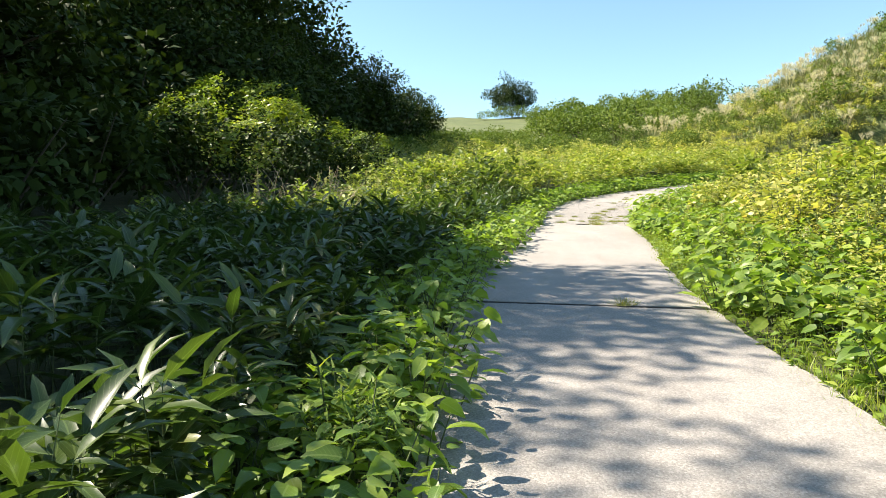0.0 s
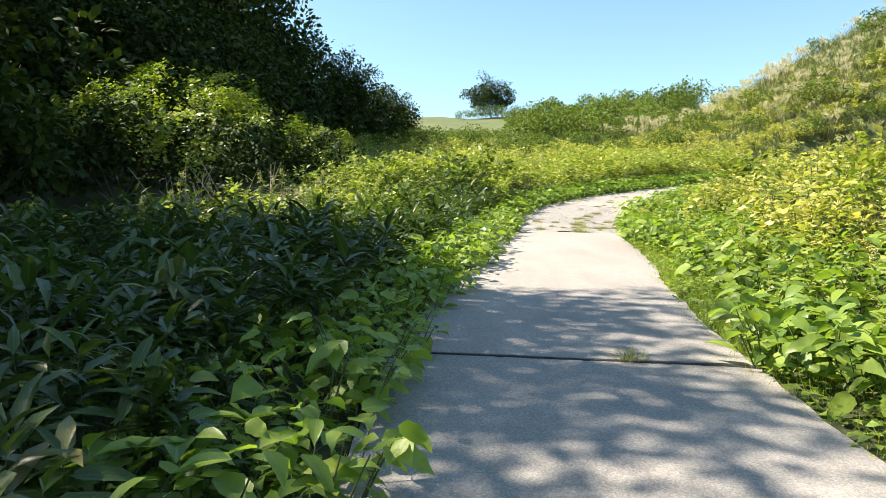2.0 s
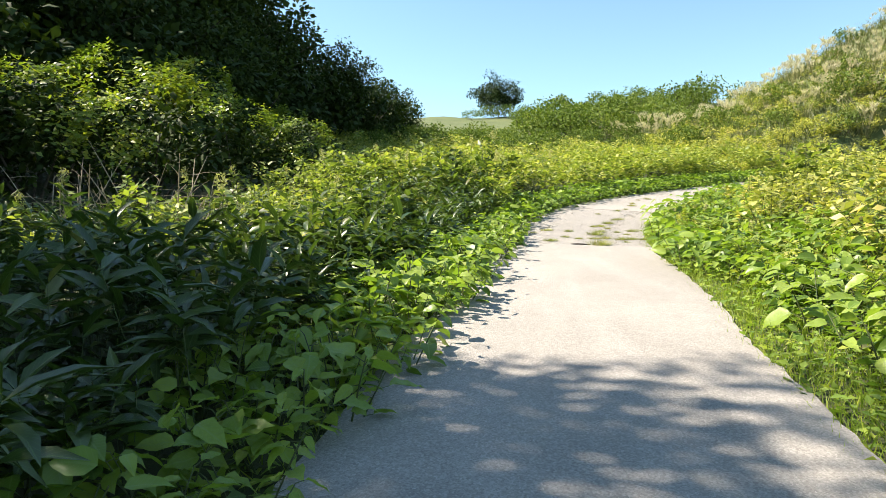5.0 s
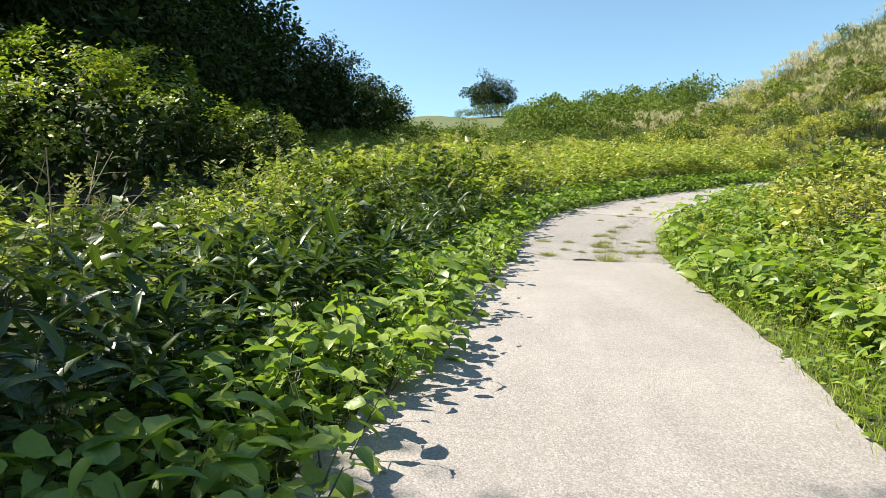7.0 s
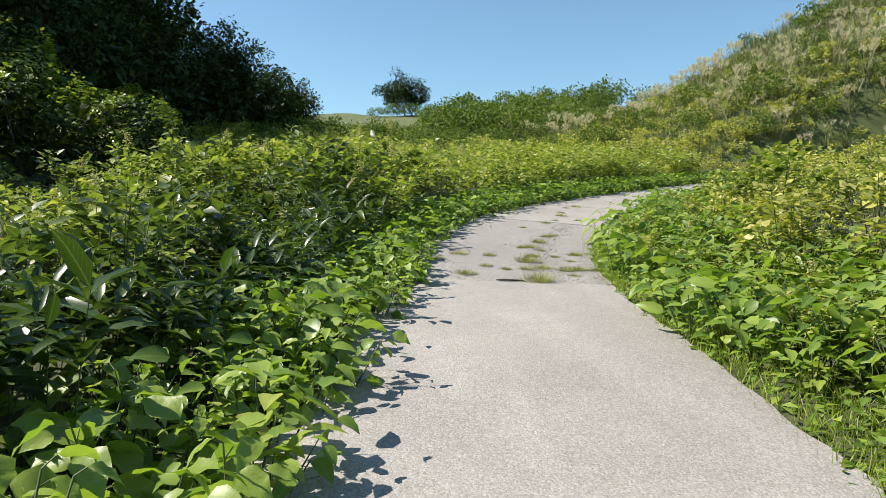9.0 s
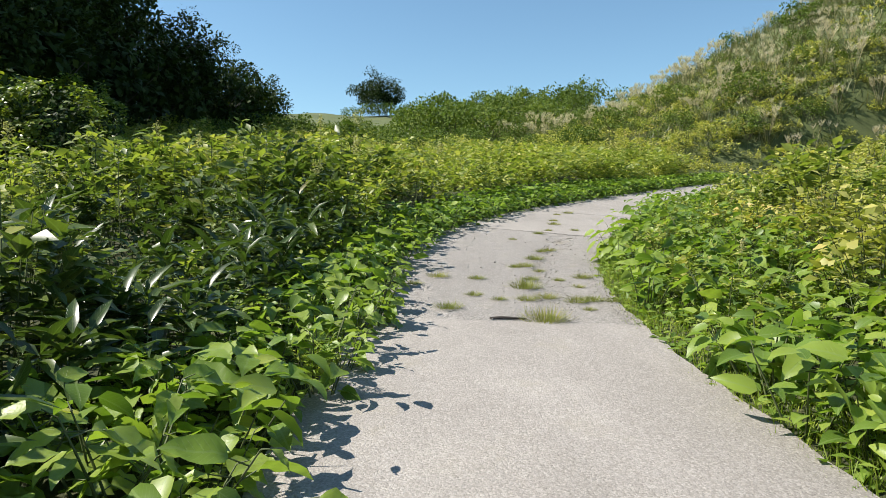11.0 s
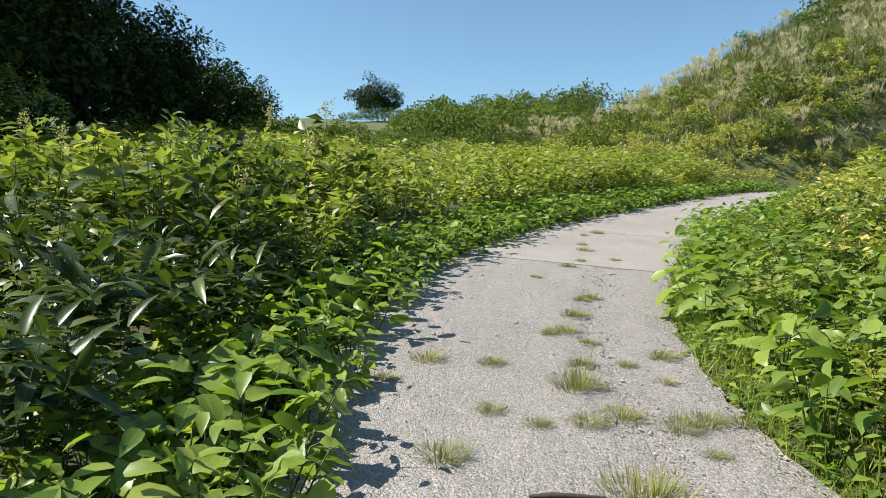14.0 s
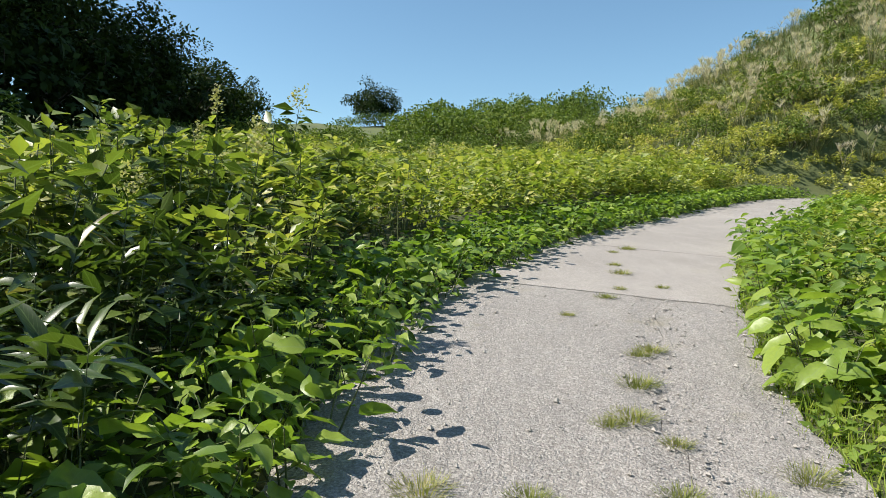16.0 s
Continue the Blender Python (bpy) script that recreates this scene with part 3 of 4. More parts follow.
def tuft_mesh(radius, height, blades, mat, flat=0.5):
    a, r = rng.uniform(0, 6.28, blades), radius * rng.uniform(0, 1, blades) ** 0.6
    at = np.stack([np.cos(a) * r, np.sin(a) * r, np.full(blades, -0.01)], 1)
    lean = rng.uniform(0.05, 1.0, blades) * flat * 2 * (0.3 + r / radius)
    way = np.stack([np.cos(a) * lean, np.sin(a) * lean, np.ones(blades)], 1) + rng.normal(0, 0.12, (blades, 3))
    v, t, u = leaves(STRAW, at, way, np.stack([np.cos(a), np.sin(a), np.full(blades, .3)], 1), height * rng.uniform(0.4, 1.1, blades), 0.0045)
    return mesh_of("blades", v, t, [mat], uv=u)


# ---------------------------------------------------------------- ground and lane
gx = np.concatenate([-np.geomspace(1600, 22, 26), np.arange(-20, 30.1, 0.45), np.geomspace(31.5, 1600, 34)])
gy = np.concatenate([-np.geomspace(1600, 10, 16), np.arange(-8.5, 48, 0.45), np.arange(48.5, 130, 2.2), np.geomspace(133, 2000, 34)])
GX, GY = np.meshgrid(gx, gy)
GZ = ground_z(GX.ravel(), GY.ravel())
ii = np.arange(len(gx) * len(gy)).reshape(len(gy), len(gx))
quads = np.stack([ii[:-1, :-1], ii[:-1, 1:], ii[1:, 1:], ii[1:, :-1]], -1).reshape(-1, 4)
ground = new("ground", mesh_of("ground", np.stack([GX.ravel(), GY.ravel(), GZ], 1), np.concatenate([quads[:, [0, 1, 2]], quads[:, [0, 2, 3]]]), [M_SOIL]))
tagged(ground, "meadow soil and litter rising to grassy hills", "ground", kind="structure")

road = tagged(new("road"), "narrow worn concrete lane climbing through the meadow", "road", kind="structure")
dist = np.concatenate([[0], np.cumsum(np.hypot(*np.diff(MID, axis=0).T))])


def at_y(y):
    return float(np.interp(y, MID[:, 1], dist))


JOINTS = [0.0, at_y(-2.7), at_y(7.6), at_y(18.38), at_y(24.6), at_y(27.7), at_y(35.5), float(dist[-1])]


def slab(s0, s1, w0, w1, mat, lift, rough):
    """One cast slab between two joints and two shares of the lane's width."""
    n, m = max(4, int((s1 - s0) / 0.16)), max(4, int((w1 - w0) * 14))
    s = np.linspace(s0, s1, n)
    lx, ly, rx, ry = (np.interp(s, dist, EDGE[:, c]) for c in range(4))
    w = np.linspace(w0, w1, m)
    W = np.repeat(w[None], n, 0)
    wig = 0.006 * np.sin(s * 2.3) + 0.004 * np.sin(s * 7.3 + 1) + rng.normal(0, 0.004, n)
    crack = 0.018 * np.sin(s * 1.3) + 0.010 * np.sin(s * 4.7 + 2) + 0.007 * np.sin(s * 13.1 + 1) + 0.004 * np.sin(s * 29 + 2)
    W = W + np.where(W < 0.02, wig[:, None], 0) + np.where(W > 0.98, -wig[:, None], 0) + np.where((W > 0.3) & (W < 0.9) & ((W == w0) | (W == w1)), crack[:, None], 0)
    X, Y = lx[:, None] * (1 - W) + rx[:, None] * W, ly[:, None] * (1 - W) + ry[:, None] * W
    ends = np.zeros((n, m))
    ends[0], ends[-1] = rng.normal(0, 0.008, m) + 0.019, -(rng.normal(0, 0.008, m) + 0.019)
    Y = Y + ends
    Z = base_z(Y) + lift + rough * (np.sin(X * 5 + Y * 3) * np.sin(Y * 4.3 - X * 2) * 0.5 + rng.normal(0, 0.25, X.shape))
    Z[0] -= 0.008
    Z[-1] -= 0.008
    Z[:, 0] -= 0.010
    Z[:, -1] -= 0.010
    top = np.stack([X, Y, Z], -1).reshape(-1, 3)
    k = np.arange(n * m).reshape(n, m)
    q = np.stack([k[:-1, :-1], k[:-1, 1:], k[1:, 1:], k[1:, :-1]], -1).reshape(-1, 4)
    tris = [q[:, [0, 1, 2]], q[:, [0, 2, 3]]]
    rim = np.concatenate([k[0, :], k[1:, -1], k[-1, -2::-1], k[-2:0:-1, 0]])
    low = top[rim] - (0, 0, 0.13)
    a = np.arange(len(rim))
    b = (a + 1) % len(rim)
    j = len(top)
    tris += [np.stack([rim[a], j + a, j + b], 1), np.stack([rim[a], j + b, rim[b]], 1)]
    ob = part("slab", mesh_of("slab", np.concatenate([top, low]), np.concatenate(tris), [mat], smooth=False), road)
    return ob


for i in range(len(JOINTS) - 1):
    s0, s1 = JOINTS[i], JOINTS[i + 1]
    if i == 3:
        slab(s0, s1, 0, 0.7198, M_WORN, 0.0, 0.005)
        slab(s0, s1, 0.7212, 1.0, M_WORN, 0.003, 0.009)
    elif i > 3:
        slab(s0, s1, 0, 1, M_CONCRETE, 0.004, 0.003)
    else:
        slab(s0, s1, 0, 1, M_CONCRETE, 0.012 if i == 2 else 0.0, 0.0015)

# ---------------------------------------------------------------- planting


def plant(protos, x, y, size=1.0, sink=0.0, tilt=0.06):
    """Copies one of the prototypes to a place on the ground."""
    z = float(ground_z(x, y)[0]) - sink
    m = Matrix.Translation((x, y, z)) @ Euler((rng.normal(0, tilt), rng.normal(0, tilt), rng.uniform(0, 6.28))).to_matrix().to_4x4()
    p = protos[int(rng.integers(len(protos)))]
    ob = copy_thing(p, m)
    ob.scale = (size, size, size)
    return ob


def drop(protos):
    for p in protos:
        for o in (*p.children_recursive, p):
            bpy.data.objects.remove(o)


def scatter(x0, x1, y0, y1, gap, test, tries):
    """Random places at least gap apart for which test(beyond, side, x, y) holds."""
    x, y = rng.uniform(x0, x1, tries), rng.uniform(y0, y1, tries)
    u, s = lane(x, y)
    ok = test(u, s, x, y)
    x, y = x[ok], y[ok]
    grid, out = {}, []
    for a, b in zip(x, y):
        c, d = int(a // gap), int(b // gap)
        if all((a - p) ** 2 + (b - q) ** 2 > gap * gap for i in (-1, 0, 1) for j in (-1, 0, 1) for p, q in grid.get((c + i, d + j), ())):
            grid.setdefault((c, d), []).append((a, b))
            out.append((float(a), float(b)))
    return out


def plant_many(protos, places, name, label, category, keep=290, heart=(3.0, 14.0), plain=None):
    """Plants (x, y, size) places: the nearest as things, the rest joined into one mesh."""
    places = sorted(places, key=lambda q: (q[0] - heart[0]) ** 2 + (q[1] - heart[1]) ** 2)
    for x, y, k in places[:keep]:
        plant(protos, x, y, k)
    rest = places[keep:]
    if not rest:
        return
    forms, mats = [], []
    for p in plain or protos:
        chunks, slots = [], []
        for o in p.children:
            me = o.data
            v, t, u = np.empty(len(me.vertices) * 3), np.empty(len(me.loops), np.int32), np.empty(len(me.loops) * 2)
            me.vertices.foreach_get("co", v)
            me.loops.foreach_get("vertex_index", t)
            me.uv_layers[0].data.foreach_get("uv", u)
            pv = np.zeros((len(me.vertices), 2))
            pv[t] = u.reshape(-1, 2)
            if me.materials[0] not in mats:
                mats.append(me.materials[0])
            chunks.append((v.reshape(-1, 3), t.reshape(-1, 3), pv))
            slots.append(mats.index(me.materials[0]))
        v, t, u, ids = join(chunks)
        forms.append((v, t, u, np.array(slots)[ids]))
    zs = ground_z([q[0] for q in rest], [q[1] for q in rest])
    chunks, index = [], []
    for (x, y, k), z in zip(rest, zs):
        v, t, u, ids = forms[int(rng.integers(len(forms)))]
        a = rng.uniform(0, 6.28)
        c, d = math.cos(a) * k, math.sin(a) * k
        chunks.append((np.stack([v[:, 0] * c - v[:, 1] * d + x, v[:, 0] * d + v[:, 1] * c + y, v[:, 2] * k + z], 1), t, u))
        index.append(ids)
    v, t, u, _ = join(chunks)
    tagged(new(name, mesh_of(name, v, t, mats, np.concatenate(index), u)), label, category, kind="stuff")


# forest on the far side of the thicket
big_tree = [tree(15, 4.4, 150, 44, 0.41, "tall leafy tree at the forest edge, hung with vines, leaves coloured shade-dark", low=0.05) for _ in range(3)]
mid_tree = [tree(9, 3.0, 140, 44, 0.29, "leafy tree at the forest edge, shade-dark foliage colour to the ground", low=0.02) for _ in range(3)]
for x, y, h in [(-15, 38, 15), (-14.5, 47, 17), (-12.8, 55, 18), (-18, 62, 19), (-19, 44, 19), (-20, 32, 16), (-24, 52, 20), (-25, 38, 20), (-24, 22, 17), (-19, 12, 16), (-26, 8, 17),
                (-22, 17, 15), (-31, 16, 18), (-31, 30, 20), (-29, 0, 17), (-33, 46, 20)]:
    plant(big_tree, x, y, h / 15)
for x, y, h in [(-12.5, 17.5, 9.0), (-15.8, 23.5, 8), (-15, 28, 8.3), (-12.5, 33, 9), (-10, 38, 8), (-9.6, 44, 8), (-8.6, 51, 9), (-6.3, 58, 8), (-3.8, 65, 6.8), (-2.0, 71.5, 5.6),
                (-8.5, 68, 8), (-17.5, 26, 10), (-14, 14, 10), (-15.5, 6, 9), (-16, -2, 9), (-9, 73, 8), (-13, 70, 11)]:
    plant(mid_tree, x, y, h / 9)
near_tree = [tree(13.5, 3.7, 430, 100, 0.23, "tall dense tree overhanging the thicket, foliage coloured shade-dark", low=0.1)]
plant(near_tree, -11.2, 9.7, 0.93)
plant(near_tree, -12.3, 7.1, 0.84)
# added bushes in the shade-dark leaf colour, blacking out gaps below the crowns
under = [dome_shrub(3.2, 1.9, 60, 36, 0.26, M_TREE_SHADED, "added bush in shade-dark colour, filling gaps under the forest trees", "understorey bushes") for _ in range(2)]
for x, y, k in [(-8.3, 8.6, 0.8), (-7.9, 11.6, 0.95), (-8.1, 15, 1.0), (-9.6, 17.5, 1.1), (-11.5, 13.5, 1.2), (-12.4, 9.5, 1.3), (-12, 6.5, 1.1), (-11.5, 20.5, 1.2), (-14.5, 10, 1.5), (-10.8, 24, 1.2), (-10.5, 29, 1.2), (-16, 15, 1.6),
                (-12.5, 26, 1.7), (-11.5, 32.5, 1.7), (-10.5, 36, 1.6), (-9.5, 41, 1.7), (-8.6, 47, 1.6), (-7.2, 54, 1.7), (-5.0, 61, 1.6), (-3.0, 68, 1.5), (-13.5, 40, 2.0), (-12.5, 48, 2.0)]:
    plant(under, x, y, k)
drop(big_tree + mid_tree + near_tree + under)

vine_bush = [vine_mound(3.3, 1.7, 7, 330, 0.125) for _ in range(3)]
for x, y, k in [(-5.7, 21.8, 1.0), (-7.7, 20.6, 1.0), (-3.0, 26.6, 0.72), (-4.6, 25.2, 0.9), (-6.2, 30.5, 0.95), (-5.6, 36, 0.85), (-8.0, 25.5, 1.25), (-8.2, 31, 1.3)]:
    plant(vine_bush, x, y, k)
drop(vine_bush)

# lone tree and bushes on the far hills
lone = [tree(12.8, 8.8, 130, 70, 0.62, "lone round-headed tree on the far ridge", M_TREE_SHADED, "far trees", 0.05)]
plant(lone, 24, 236, 1.0)
plant(lone, 57, 150, 0.55)
drop(lone)
far_shrub = [dome_shrub(3.4, 2.7, 74, 16, 0.27, M_SHRUB, "rounded green shrub on the far hillside", "shrubs on the far hillside") for _ in range(4)]
for x, y in scatter(-22, 46, 78, 135, 3.4, lambda u, s, x, y: (x < 30) | (y > 98), 3400)[:115]:
    k = float(rng.choice([0.6, 0.8, 1.0, 1.25, 1.5])) * rng.uniform(0.9, 1.1)
    plant(far_shrub, x, y, min(k, 0.8) if x < 0.14 * y else k, 0.25)
for x, y in scatter(-5, 22, 52, 80, 3.4, lambda u, s, x, y: x > -4, 400)[:48]:
    plant(far_shrub, x, y, rng.uniform(0.4, 0.75), 0.2)
for x, y in scatter(23, 46, 45, 66, 3.6, lambda u, s, x, y: u > 3, 300)[:34]:
    plant(far_shrub, x, y, rng.uniform(0.3, 0.75), 0.15)
for x, y, k in [(14, 226, 1.1), (20, 229, 1.5), (26, 228, 1.6), (32, 224, 1.5), (38, 220, 1.4), (44, 214, 1.5), (29, 218, 1.4), (35, 208, 1.4)]:
    plant(far_shrub, x, y, k, 0.3)
drop(far_shrub)

# pampas grass over the hill
reeds = [reed_clump(1.9, 50, 18) for _ in range(3)] + [reed_clump(1.5, 62, 3) for _ in range(2)]
spots = scatter(17, 58, 44, 84, 1.16, lambda u, s, x, y: (u > 2.0) & (x + 0.25 * (y - 50) > 27) & (x - 0.35 * (y - 50) < 56), 7000)
spots += scatter(16, 46, 14, 46, 1.5, lambda u, s, x, y: (s > 0) & (u > 9), 1600)
plant_many(reeds, [(x, y, rng.uniform(0.55, 1.05) + 0.4 * float(bumps(x * 0.7, y * 0.7))) for x, y in spots], "pampas_grass_slope", "silvery pampas grass covering the upper hillside", "pampas grass", 180)
drop(reeds)

x, y = rng.uniform(12, 60, 90000), rng.uniform(12, 88, 90000)
u, sd = lane(x, y)
ok = (u > 3) & (x + 0.12 * (y - 50) > 14) & ((y > 40) | (sd > 0))
x, y = x[ok][:46000], y[ok][:46000]
n = len(x)
v, t, u2 = leaves(STRAW, np.stack([x, y, ground_z(x, y) - 0.03], 1), rng.normal(0, 0.5, (n, 3)) + np.array([0, 0, 1.0]), round_dirs(n), rng.uniform(0.35, 1.2, n), 0.075)
tagged(new("hill_grass", mesh_of("hill_grass", v, t, [M_REED], uv=u2)), "rough tawny grass between the clumps on the hill", "grass", kind="stuff")

# turning shrubs and weeds over the middle ground
yellow = [weed_shrub(1.2, 0.75, 260, 0.135, M_YELLOW, "meadow_shrub", "yellow-green shrub turning orange in the meadow", "shrub", "turning shrubs in the meadow", RHOMB, 0.8) for _ in range(3)]
weeds = [weed_shrub(1.2, 0.6, 280, 0.13, M_WEED, "tall_weed", "tall green weed with pointed leaves, some yellowed", "weed", "tall weeds in the thicket", bloom=(0, 0, 0, 5, 0)[k]) for k in range(5)]
ys, ws = [], []
for x, y in scatter(-8, 36, 4, 66, 0.95, lambda u, s, x, y: np.where(s > 0, (u > 2.0) & (u < 20), (u > 3.2) & (y > 30)) & (x < 36 - 0.2 * np.abs(y - 50)), 9500):
    (ys if rng.uniform() < (0.66 if x > 5 + 0.2 * (y - 20) else 0.5) else ws).append((x, y, rng.uniform(0.45, 1.2) + 0.5 * float(bumps(x * 1.3, y * 1.3))))
for x, y in scatter(-9, 20, 9, 45, 0.66, lambda u, s, x, y: (s < 0) & (u > 1.0) & (u < 6.5) & (y > 13 + 0.5 * x), 4500):
    ws.append((x, y, rng.uniform(0.6, 1.0) + 0.40 * float(step(y, 20, 26)) + 0.3 * float(bumps(x * 1.3, y * 1.3))))
ws += [(1.2, 24.6, 1.45), (0.4, 23.8, 1.4), (2.6, 26.6, 1.45)]
for x, y in scatter(15, 40, 34, 54, 0.8, lambda u, s, x, y: (u > 1.0) & (u < 5.0), 2500):
    ys.append((x, y, rng.uniform(0.6, 1.1)))
weeds_far = [weed_shrub(1.2, 0.6, 200, 0.14, M_WEED, "tall_weed", "tall green weed", "weed", "", OVAL, stalks=False) for k in range(3)]
for x, y in scatter(5, 17, 2, 32, 0.85, lambda u, s, x, y: (s > 0) & (u > 2.0), 2500):
    (ys if rng.uniform() < 0.7 else ws).append((x, y, rng.uniform(0.5, 0.85)))
for x, y in scatter(2, 17, 2, 32, 0.5, lambda u, s, x, y: (s > 0) & (u > 0.7) & (u < 2.4), 2500):
    ws.append((x, y, rng.uniform(0.35, 0.6)))
# lane-side weeds take the shaded leaf colours, so their wall looks unlit
thick = [weed_shrub(1.35, 0.6, 250, 0.15, M_WEED_SHADED, "thicket_weed", "tall green weed coloured shade-dark, a few leaves coloured sunlit yellow", "weed", "dark weeds in the thicket", bloom=(0, 3, 0, 0)[k]) for k in range(4)]
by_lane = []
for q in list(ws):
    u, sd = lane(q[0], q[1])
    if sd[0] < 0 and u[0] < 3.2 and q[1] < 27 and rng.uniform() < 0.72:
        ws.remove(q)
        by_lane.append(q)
plant_many(thick, by_lane, "weed_thicket", "thicket of green weeds coloured shade-dark", "weed", 290, (1.5, 20.0))
drop(thick)
plant_many(weeds, ws, "weed_thicket", "thicket of tall green weeds, some yellowed", "weed", 180, (3.0, 18.0), plain=weeds_far)
yellow_far = [weed_shrub(1.2, 0.75, 240, 0.14, M_YELLOW, "meadow_shrub", "yellow-green shrub", "shrub", "", RHOMB, 0.8, stalks=False) for _ in range(3)]
plant_many(yellow, ys, "meadow_shrubs", "yellow-green meadow shrubs turning orange up the slope", "shrub", 200, plain=yellow_far)
drop(weeds_far + yellow_far)
for_slope = [weed_shrub(1.0, 0.8, 120, 0.20, m, "meadow_shrub", "low green shrub", "shrub", "", RHOMB, 0.8, stalks=False) for m in (M_YELLOW, M_SHRUB, M_SHRUB)]
spots = scatter(14, 50, 14, 58, 1.1, lambda u, s, x, y: (u > 4.0) & ((s > 0) | (u < 14)), 3600)
plant_many(for_slope, [(x, y, rng.uniform(0.5, 1.0)) for x, y in spots], "slope_shrubs", "low yellow-green shrubs over the foot of the hill", "shrub", 0)
drop(for_slope)
stalk = [weed_shrub(2.0, 0.3, 230, 0.12, M_WEED, "flowering_weed", "tall leafy weed stalk ending in pale flower spikes", "weed", "", bloom=4)]
for x, y, k in [(2.0, 24.9, 1.0), (0.2, 22.6, 0.8), (-1.2, 20.6, 0.85), (-0.4, 24.0, 0.85)]:
    plant(stalk, x, y, k)
drop(stalk)

# bamboo grass in the shade, which its lowered leaf colour deepens
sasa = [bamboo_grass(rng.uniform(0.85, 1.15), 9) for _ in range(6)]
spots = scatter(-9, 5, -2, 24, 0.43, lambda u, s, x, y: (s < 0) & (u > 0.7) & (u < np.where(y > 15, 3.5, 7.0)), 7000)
plant_many(sasa, [(x, y, rng.uniform(0.7, 1.1)) for x, y in spots if y < 13 + 0.6 * x or rng.uniform() < 0.6], "bamboo_thicket", "green bamboo grass thicket in tree shade, leaves coloured shade-dark", "bamboo grass", 290, (0.0, 9.0))

# broad-leaved weeds along both verges
broad = [broad_plant(0.52, 24, 0.17, True) for _ in range(4)]
broad_far = [broad_plant(0.52, 30, 0.165, False) for _ in range(4)]
near, far = [], []
for x, y in scatter(-2, 24, 1.0, 44, 0.25, lambda u, s, x, y: (s < 0) & (u > -0.15) & (u < 1.1), 40000):
    (near if 4.0 < y < 24 else far).append((x, y, rng.uniform(0.85, 1.35)))
rng.shuffle(near)
near, extra = near[:115], near[115:]
right = scatter(2, 27, 0, 42, 0.34, lambda u, s, x, y: (s > 0) & (u > 0.06) & (u < 2.5) & (u > 0.32 + 0.42 * np.sin(y * 1.1) * np.sin(y * 0.47 + 1)), 30000)
rng.shuffle(right)
near += [(x, y, rng.uniform(0.85, 1.5)) for x, y in right if 3.5 < y < 22][:55]
taken = {(q[0], q[1]) for q in near}
far += extra + [(x, y, rng.uniform(0.85, 1.5)) for x, y in right if (x, y) not in taken]
near = [tuple(map(float, q)) for q in near]
far = [tuple(map(float, q)) for q in far]
plant_many(broad, near, "verge_weeds", "broad-leaved weeds", "plant", 170)
plant_many(broad_far, far, "verge_weeds", "lush broad-leaved weeds lining the lane", "plant", 140)
big_leaf = [broad_plant(0.6, 18, 0.26, True) for _ in range(3)]
for x, y in [(0.45, 12.3), (0.62, 12.8), (0.3, 12.65), (1.45, 16.0), (1.3, 16.4), (1.62, 16.6), (1.1, 15.8), (2.35, 20.0), (2.1, 19.6), (3.25, 6.5), (3.45, 6.9), (3.25, 7.3), (3.55, 6.2),
             (4.75, 13.0), (4.65, 12.5), (6.4, 21.5), (6.65, 21.9), (6.95, 22.3)]:
    plant(big_leaf, x, y, rng.uniform(0.85, 1.15))
drop(big_leaf)
herb = [weed_shrub(0.5, 0.28, 420, 0.07, M_GRASS, "fine_leaved_herb", "feathery bright green herb at the lane's edge", "herb", "fine-leaved herbs", STRAW, 0.16) for _ in range(2)]
for x, y, k in [(-0.40, 3.1, 1.1), (-0.55, 3.5, 1.2), (-0.35, 3.8, 0.9), (0.95, 12.2, 0.8), (1.95, 16.6, 0.9), (2.0, 17.0, 0.8), (3.1, 5.9, 0.6), (5.5, 17.6, 0.7), (4.6, 13.2, 0.6)]:
    plant(herb, x, y, k)
blades = [reed_clump(1.0, 60, 0, "tall_grass", "tall arching green grass clump among the weeds", "tall grass by the lane") for _ in range(2)]
for x, y in scatter(3, 12, 5, 24, 0.8, lambda u, s, x, y: (s > 0) & (u > 1.3) & (u < 3.2), 90)[:22]:
    plant(blades, x, y, rng.uniform(0.7, 1.1))
drop(herb + blades)
drop(yellow + weeds + sasa + broad + broad_far)

# low leafy cover under the taller plants
x, y = rng.uniform(-9, 26, 330000), rng.uniform(-2, 46, 330000)
u, sd = lane(x, y)
ok = (u > -0.06) & (u < np.where(sd > 0, 1.9, 0.5))
x, y, u = x[ok][:34000], y[ok][:34000], u[ok][:34000]
at = np.stack([x, y, ground_z(x, y) + rng.uniform(0.0, 1.0, len(x)) ** 1.5 * (0.12 + 0.2 * np.minimum(u, 1))], 1)
n = len(at)
size = rng.uniform(0.05, 0.13, n)
v, t, u2 = leaves(OVAL, at, round_dirs(n, -0.2, 0.6), np.array([0, 0, 1.0]) + rng.normal(0, .3, (n, 3)), size, size * 0.75)
tagged(new("ground_cover", mesh_of("ground_cover", v, t, [M_BROAD], uv=u2)), "low leafy green ground cover under the weeds", "ground cover", kind="stuff")

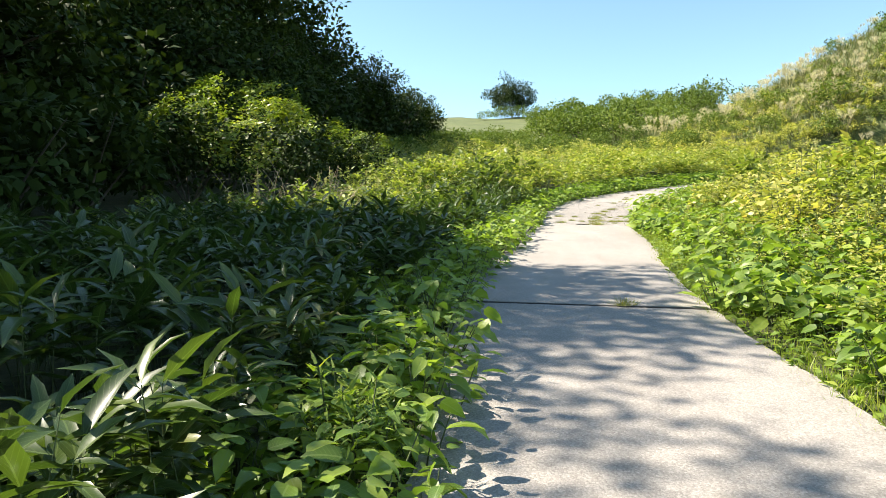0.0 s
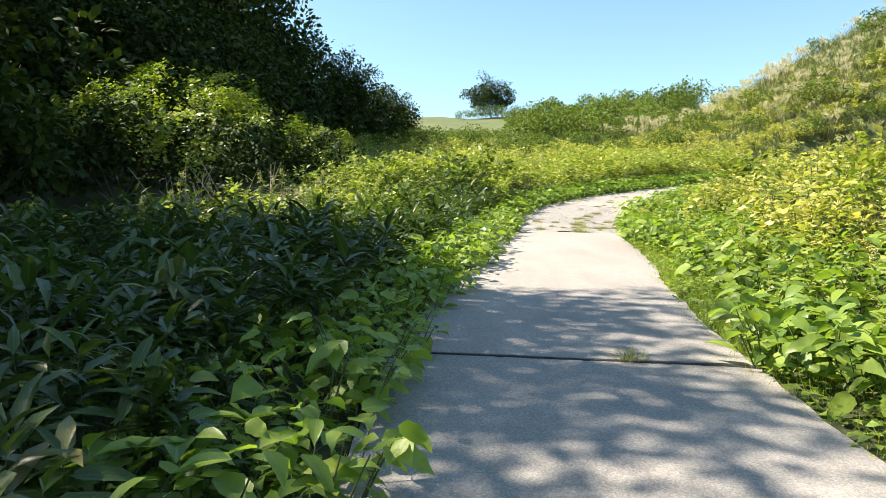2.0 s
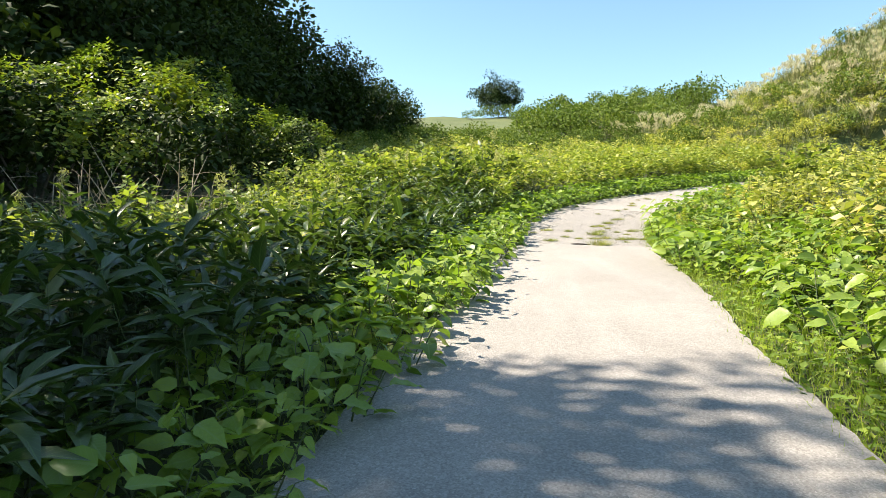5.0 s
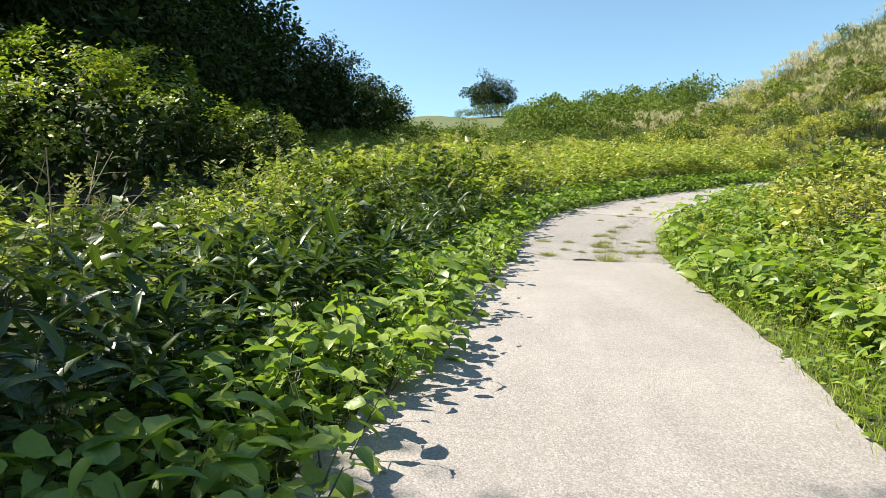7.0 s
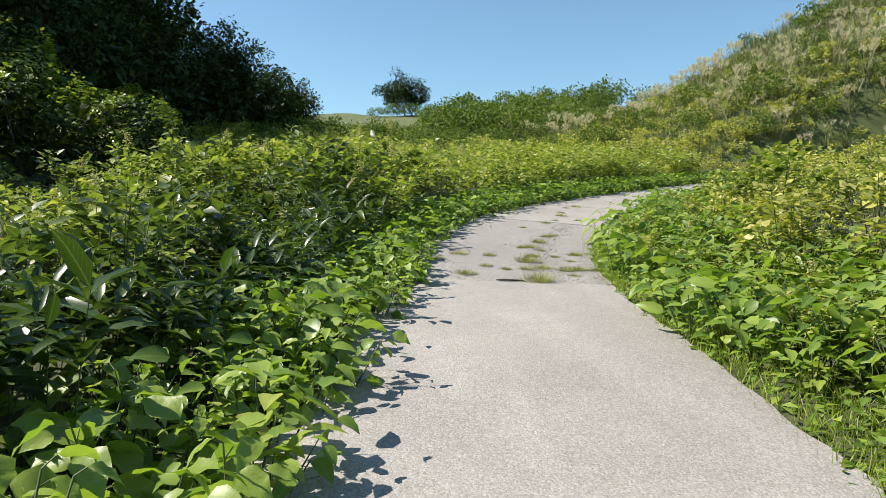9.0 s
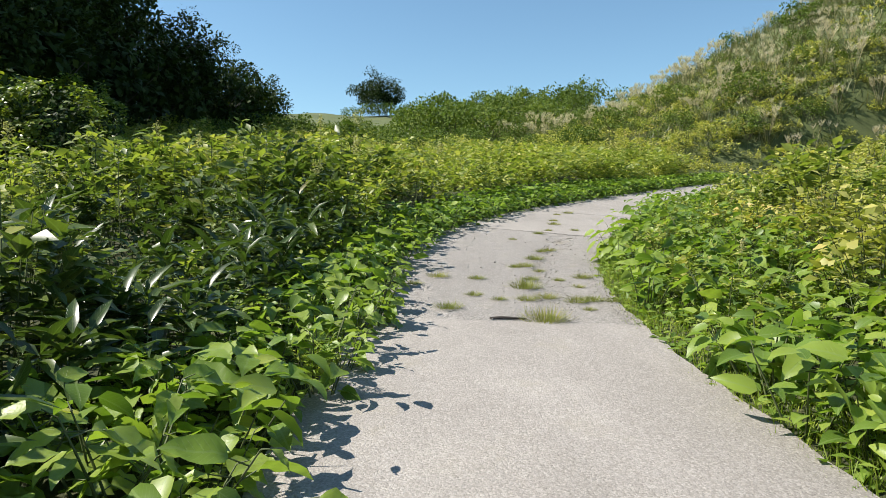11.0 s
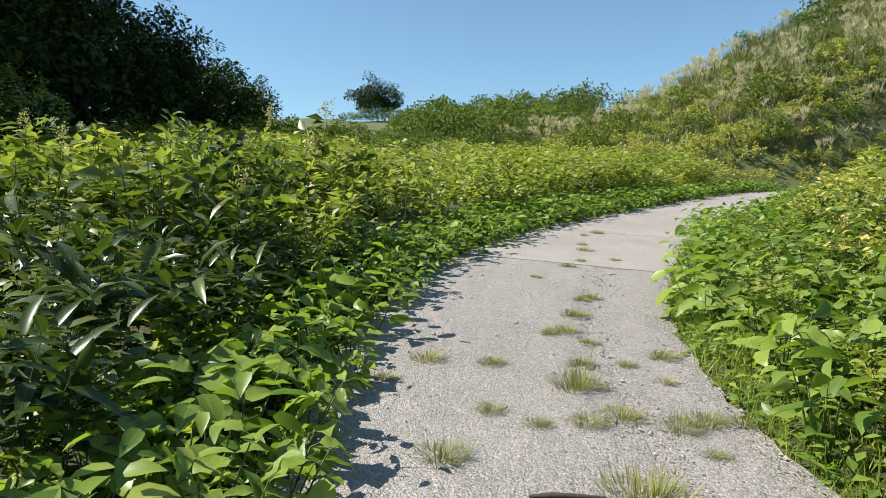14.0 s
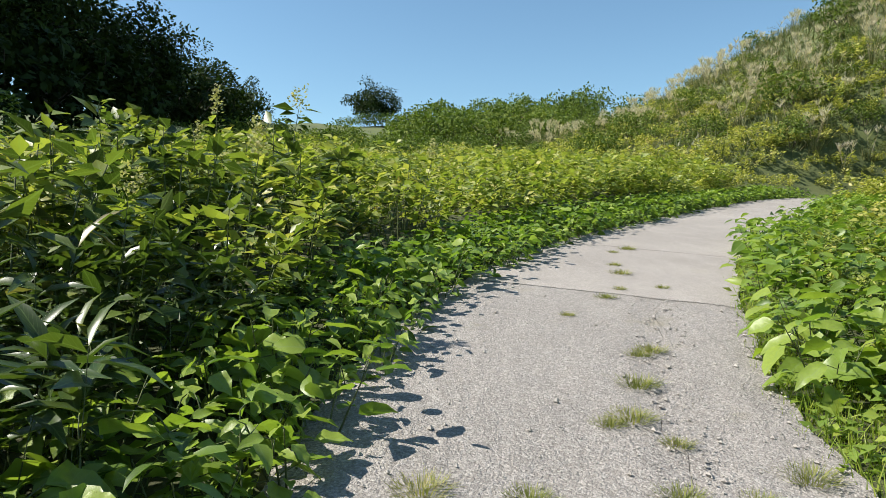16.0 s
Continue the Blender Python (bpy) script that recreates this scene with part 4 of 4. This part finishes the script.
# soft grass on the verges
def verge_grass(name, label, inner, outer, side, count, height):
    x, y = rng.uniform(-2, 26, count * 40), rng.uniform(-1, 44, count * 40)
    u, s = lane(x, y)
    ok = (s == side) & (u > inner) & (u < outer) & (np.sin(y * 1.7) + np.sin(y * 0.63 + 1) + rng.normal(0, .5, len(x)) > -1.5)
    x, y = x[ok][:count], y[ok][:count]
    at = np.stack([x, y, ground_z(x, y) - 0.01], 1)
    n = len(at)
    way = rng.normal(0, 0.42, (n, 3)) + np.array([0, 0, 1.0])
    v, t, u2 = leaves(STRAW, at, way, round_dirs(n), height * rng.uniform(0.4, 1.2, n), 0.008)
    ob = new(name, mesh_of(name, v, t, [M_GRASS], uv=u2))
    tagged(ob, label, "grass", kind="stuff")


verge_grass("verge_grass", "bright soft green grass along the lane's edge", -0.12, 0.65, 1, 26000, 0.17)
verge_grass("verge_grass", "bright soft green grass along the lane's edge", -0.04, 0.3, -1, 5000, 0.13)

# grass tufts in the worn concrete
TUFTS = [(3.31, 18.95, 1.2), (4.14, 18.36, 1.7), (4.98, 19.2, 1.1), (4.78, 19.15, 1.2), (5.2, 19.15, 0.9), (4.44, 19.92, 1.5), (4.66, 20.37, 0.9), (5.39, 20.47, 1.1), (4.87, 21.26, 1.1), (4.7, 21.2, 0.8),
         (5.18, 21.79, 1.2), (5.65, 22.49, 1.0), (5.5, 22.4, 0.8), (3.52, 20.6, 1.1), (3.15, 20.2, 0.8), (3.98, 20.45, 0.9), (3.72, 19.55, 0.8), (3.95, 19.3, 0.7), (4.25, 19.28, 1.0), (4.5, 19.35, 1.1),
         (5.0, 20.3, 0.7), (5.1, 19.9, 0.7), (4.75, 18.75, 0.6), (4.95, 20.9, 0.7), (6.1, 24.3, 0.9), (6.45, 24.7, 0.7), (5.4, 23.6, 0.6), (6.9, 25.6, 1.1), (7.1, 26.2, 0.8), (7.0, 24.75, 0.7), (8.0, 27.64, 1.1),
         (7.6, 27.3, 0.7), (2.03, 7.6, 1.3)]
tuft_meshes = [tuft_mesh(0.13, 0.125, 300, M_DRYGRASS, 1.2) for _ in range(4)]
for x, y, k in TUFTS:
    ob = new("grass_tuft", tuft_meshes[int(rng.integers(4))])
    ob.matrix_world = Matrix.Translation((x, y, float(base_z(y)) + 0.004)) @ Euler((0, 0, rng.uniform(0, 6.28))).to_matrix().to_4x4() @ Matrix.Diagonal((0.85 * k, 0.85 * k, (0.62 + 0.25 * (k > 1.4)) * k, 1))
    tagged(ob, "wiry yellow-green grass tuft growing from the concrete", "grass tuft", "grass tufts in the lane")

# dry twigs
twigs = thing("dry_bush", "bare pale dry twigs standing in the thicket", "bush")
for k in range(3):
    ch = []
    for i in range(14):
        a = rng.uniform(0, 6.28)
        p = arc((rng.normal(0, .2), rng.normal(0, .2), -0.05), (math.cos(a) * .55, math.sin(a) * .55, 1), rng.uniform(0.8, 1.45), rng.uniform(0, .3), 6)
        ch.append(tube(p, np.linspace(0.011, 0.003, 6), 4))
        for j in range(3):
            q = p[2 + j]
            ch.append(tube(arc(q, round_dirs(1, 0, .8)[0], rng.uniform(.2, .4), .2, 4), [0.004, 0.003, 0.002, 0.001], 3))
    v, t, u, _ = join(ch)
    tagged(part("twig", mesh_of("twig", v, t, [M_TWIG], uv=u), twigs, at=Matrix.Translation((0.45 * (k - 1), 0.3 * (k % 2), 0))), kind="stuff")
twigs.matrix_world = Matrix.Translation((-3.5, 15.4, float(ground_z(-3.5, 15.4)[0]))) @ Matrix.Scale(1.35, 4)

# stick lying in the joint
p = np.array([(3.62, 18.46, 0.008), (3.73, 18.445, 0.013), (3.85, 18.42, 0.011), (3.97, 18.405, 0.006)])
p[:, 2] += base_z(p[:, 1])
v, t, u = tube(p, [0.010, 0.016, 0.014, 0.007], 6)
tagged(new("stick", mesh_of("stick", v, t, [M_STICK], uv=u)), "short dark weathered stick lying in the slab joint", "stick")

# bitumen in the first joint, and gravel broken from the worn slab
near_joint = JOINTS[2]
c = np.array([[np.interp(near_joint, dist, EDGE[:, k]) for k in range(4)]])[0]
w = np.linspace(0.0, 1.0, 60)
x, y = c[0] + (c[2] - c[0]) * w, c[1] + (c[3] - c[1]) * w + rng.normal(0, 0.004, 60)
half = 0.022 + rng.normal(0, 0.004, 60)
top = np.concatenate([np.stack([x, y + half, base_z(y) + 0.001], 1), np.stack([x, y - half, base_z(y) + 0.001], 1), np.stack([x, y + half, base_z(y) - 0.05], 1), np.stack([x, y - half, base_z(y) - 0.05], 1)])
k = np.arange(59)
tris = []
for a, b in ((60, 0), (0, 120), (180, 60)):
    tris += [np.stack([a + k, a + k + 1, b + k + 1], 1), np.stack([a + k, b + k + 1, b + k], 1)]
part("joint_filler", mesh_of("joint_filler", top, np.concatenate(tris), [M_TAR]), road, "black bitumen strip in the slab joint")

n = 2600
s_at = rng.uniform(JOINTS[3], JOINTS[4], n)
w = np.where(rng.uniform(0, 1, n) < 0.5, rng.normal(0.73, 0.05, n), np.where(rng.uniform(0, 1, n) < 0.5, rng.normal(0.97, 0.03, n), rng.uniform(0.0, 1.0, n)))
w = np.clip(w, 0.005, 0.995)
lx, ly, rx, ry = (np.interp(s_at, dist, EDGE[:, k]) for k in range(4))
x, y = lx * (1 - w) + rx * w, ly * (1 - w) + ry * w
grain = np.array([(1, 0, 0), (0, 1, 0), (-1, 0, 0), (0, -1, 0), (0, 0, 0.8), (0, 0, -0.8)], float)
faces = np.array([(0, 1, 4), (1, 2, 4), (2, 3, 4), (3, 0, 4), (1, 0, 5), (2, 1, 5), (3, 2, 5), (0, 3, 5)])
size = rng.uniform(0.003, 0.011, n) * np.where(rng.uniform(0, 1, n) < 0.06, 2.0, 1.0)
v = np.stack([x, y, base_z(y) + 0.004 + size * 0.3], 1)[:, None] + grain[None] * size[:, None, None] * rng.uniform(0.55, 1.25, (n, 6, 1))
tagged(new("gravel", mesh_of("gravel", v.reshape(-1, 3), (faces[None] + 6 * np.arange(n)[:, None, None]).reshape(-1, 3), [M_GRAVEL], smooth=False)), "loose gravel and crumbs on the worn concrete", "gravel", kind="stuff")
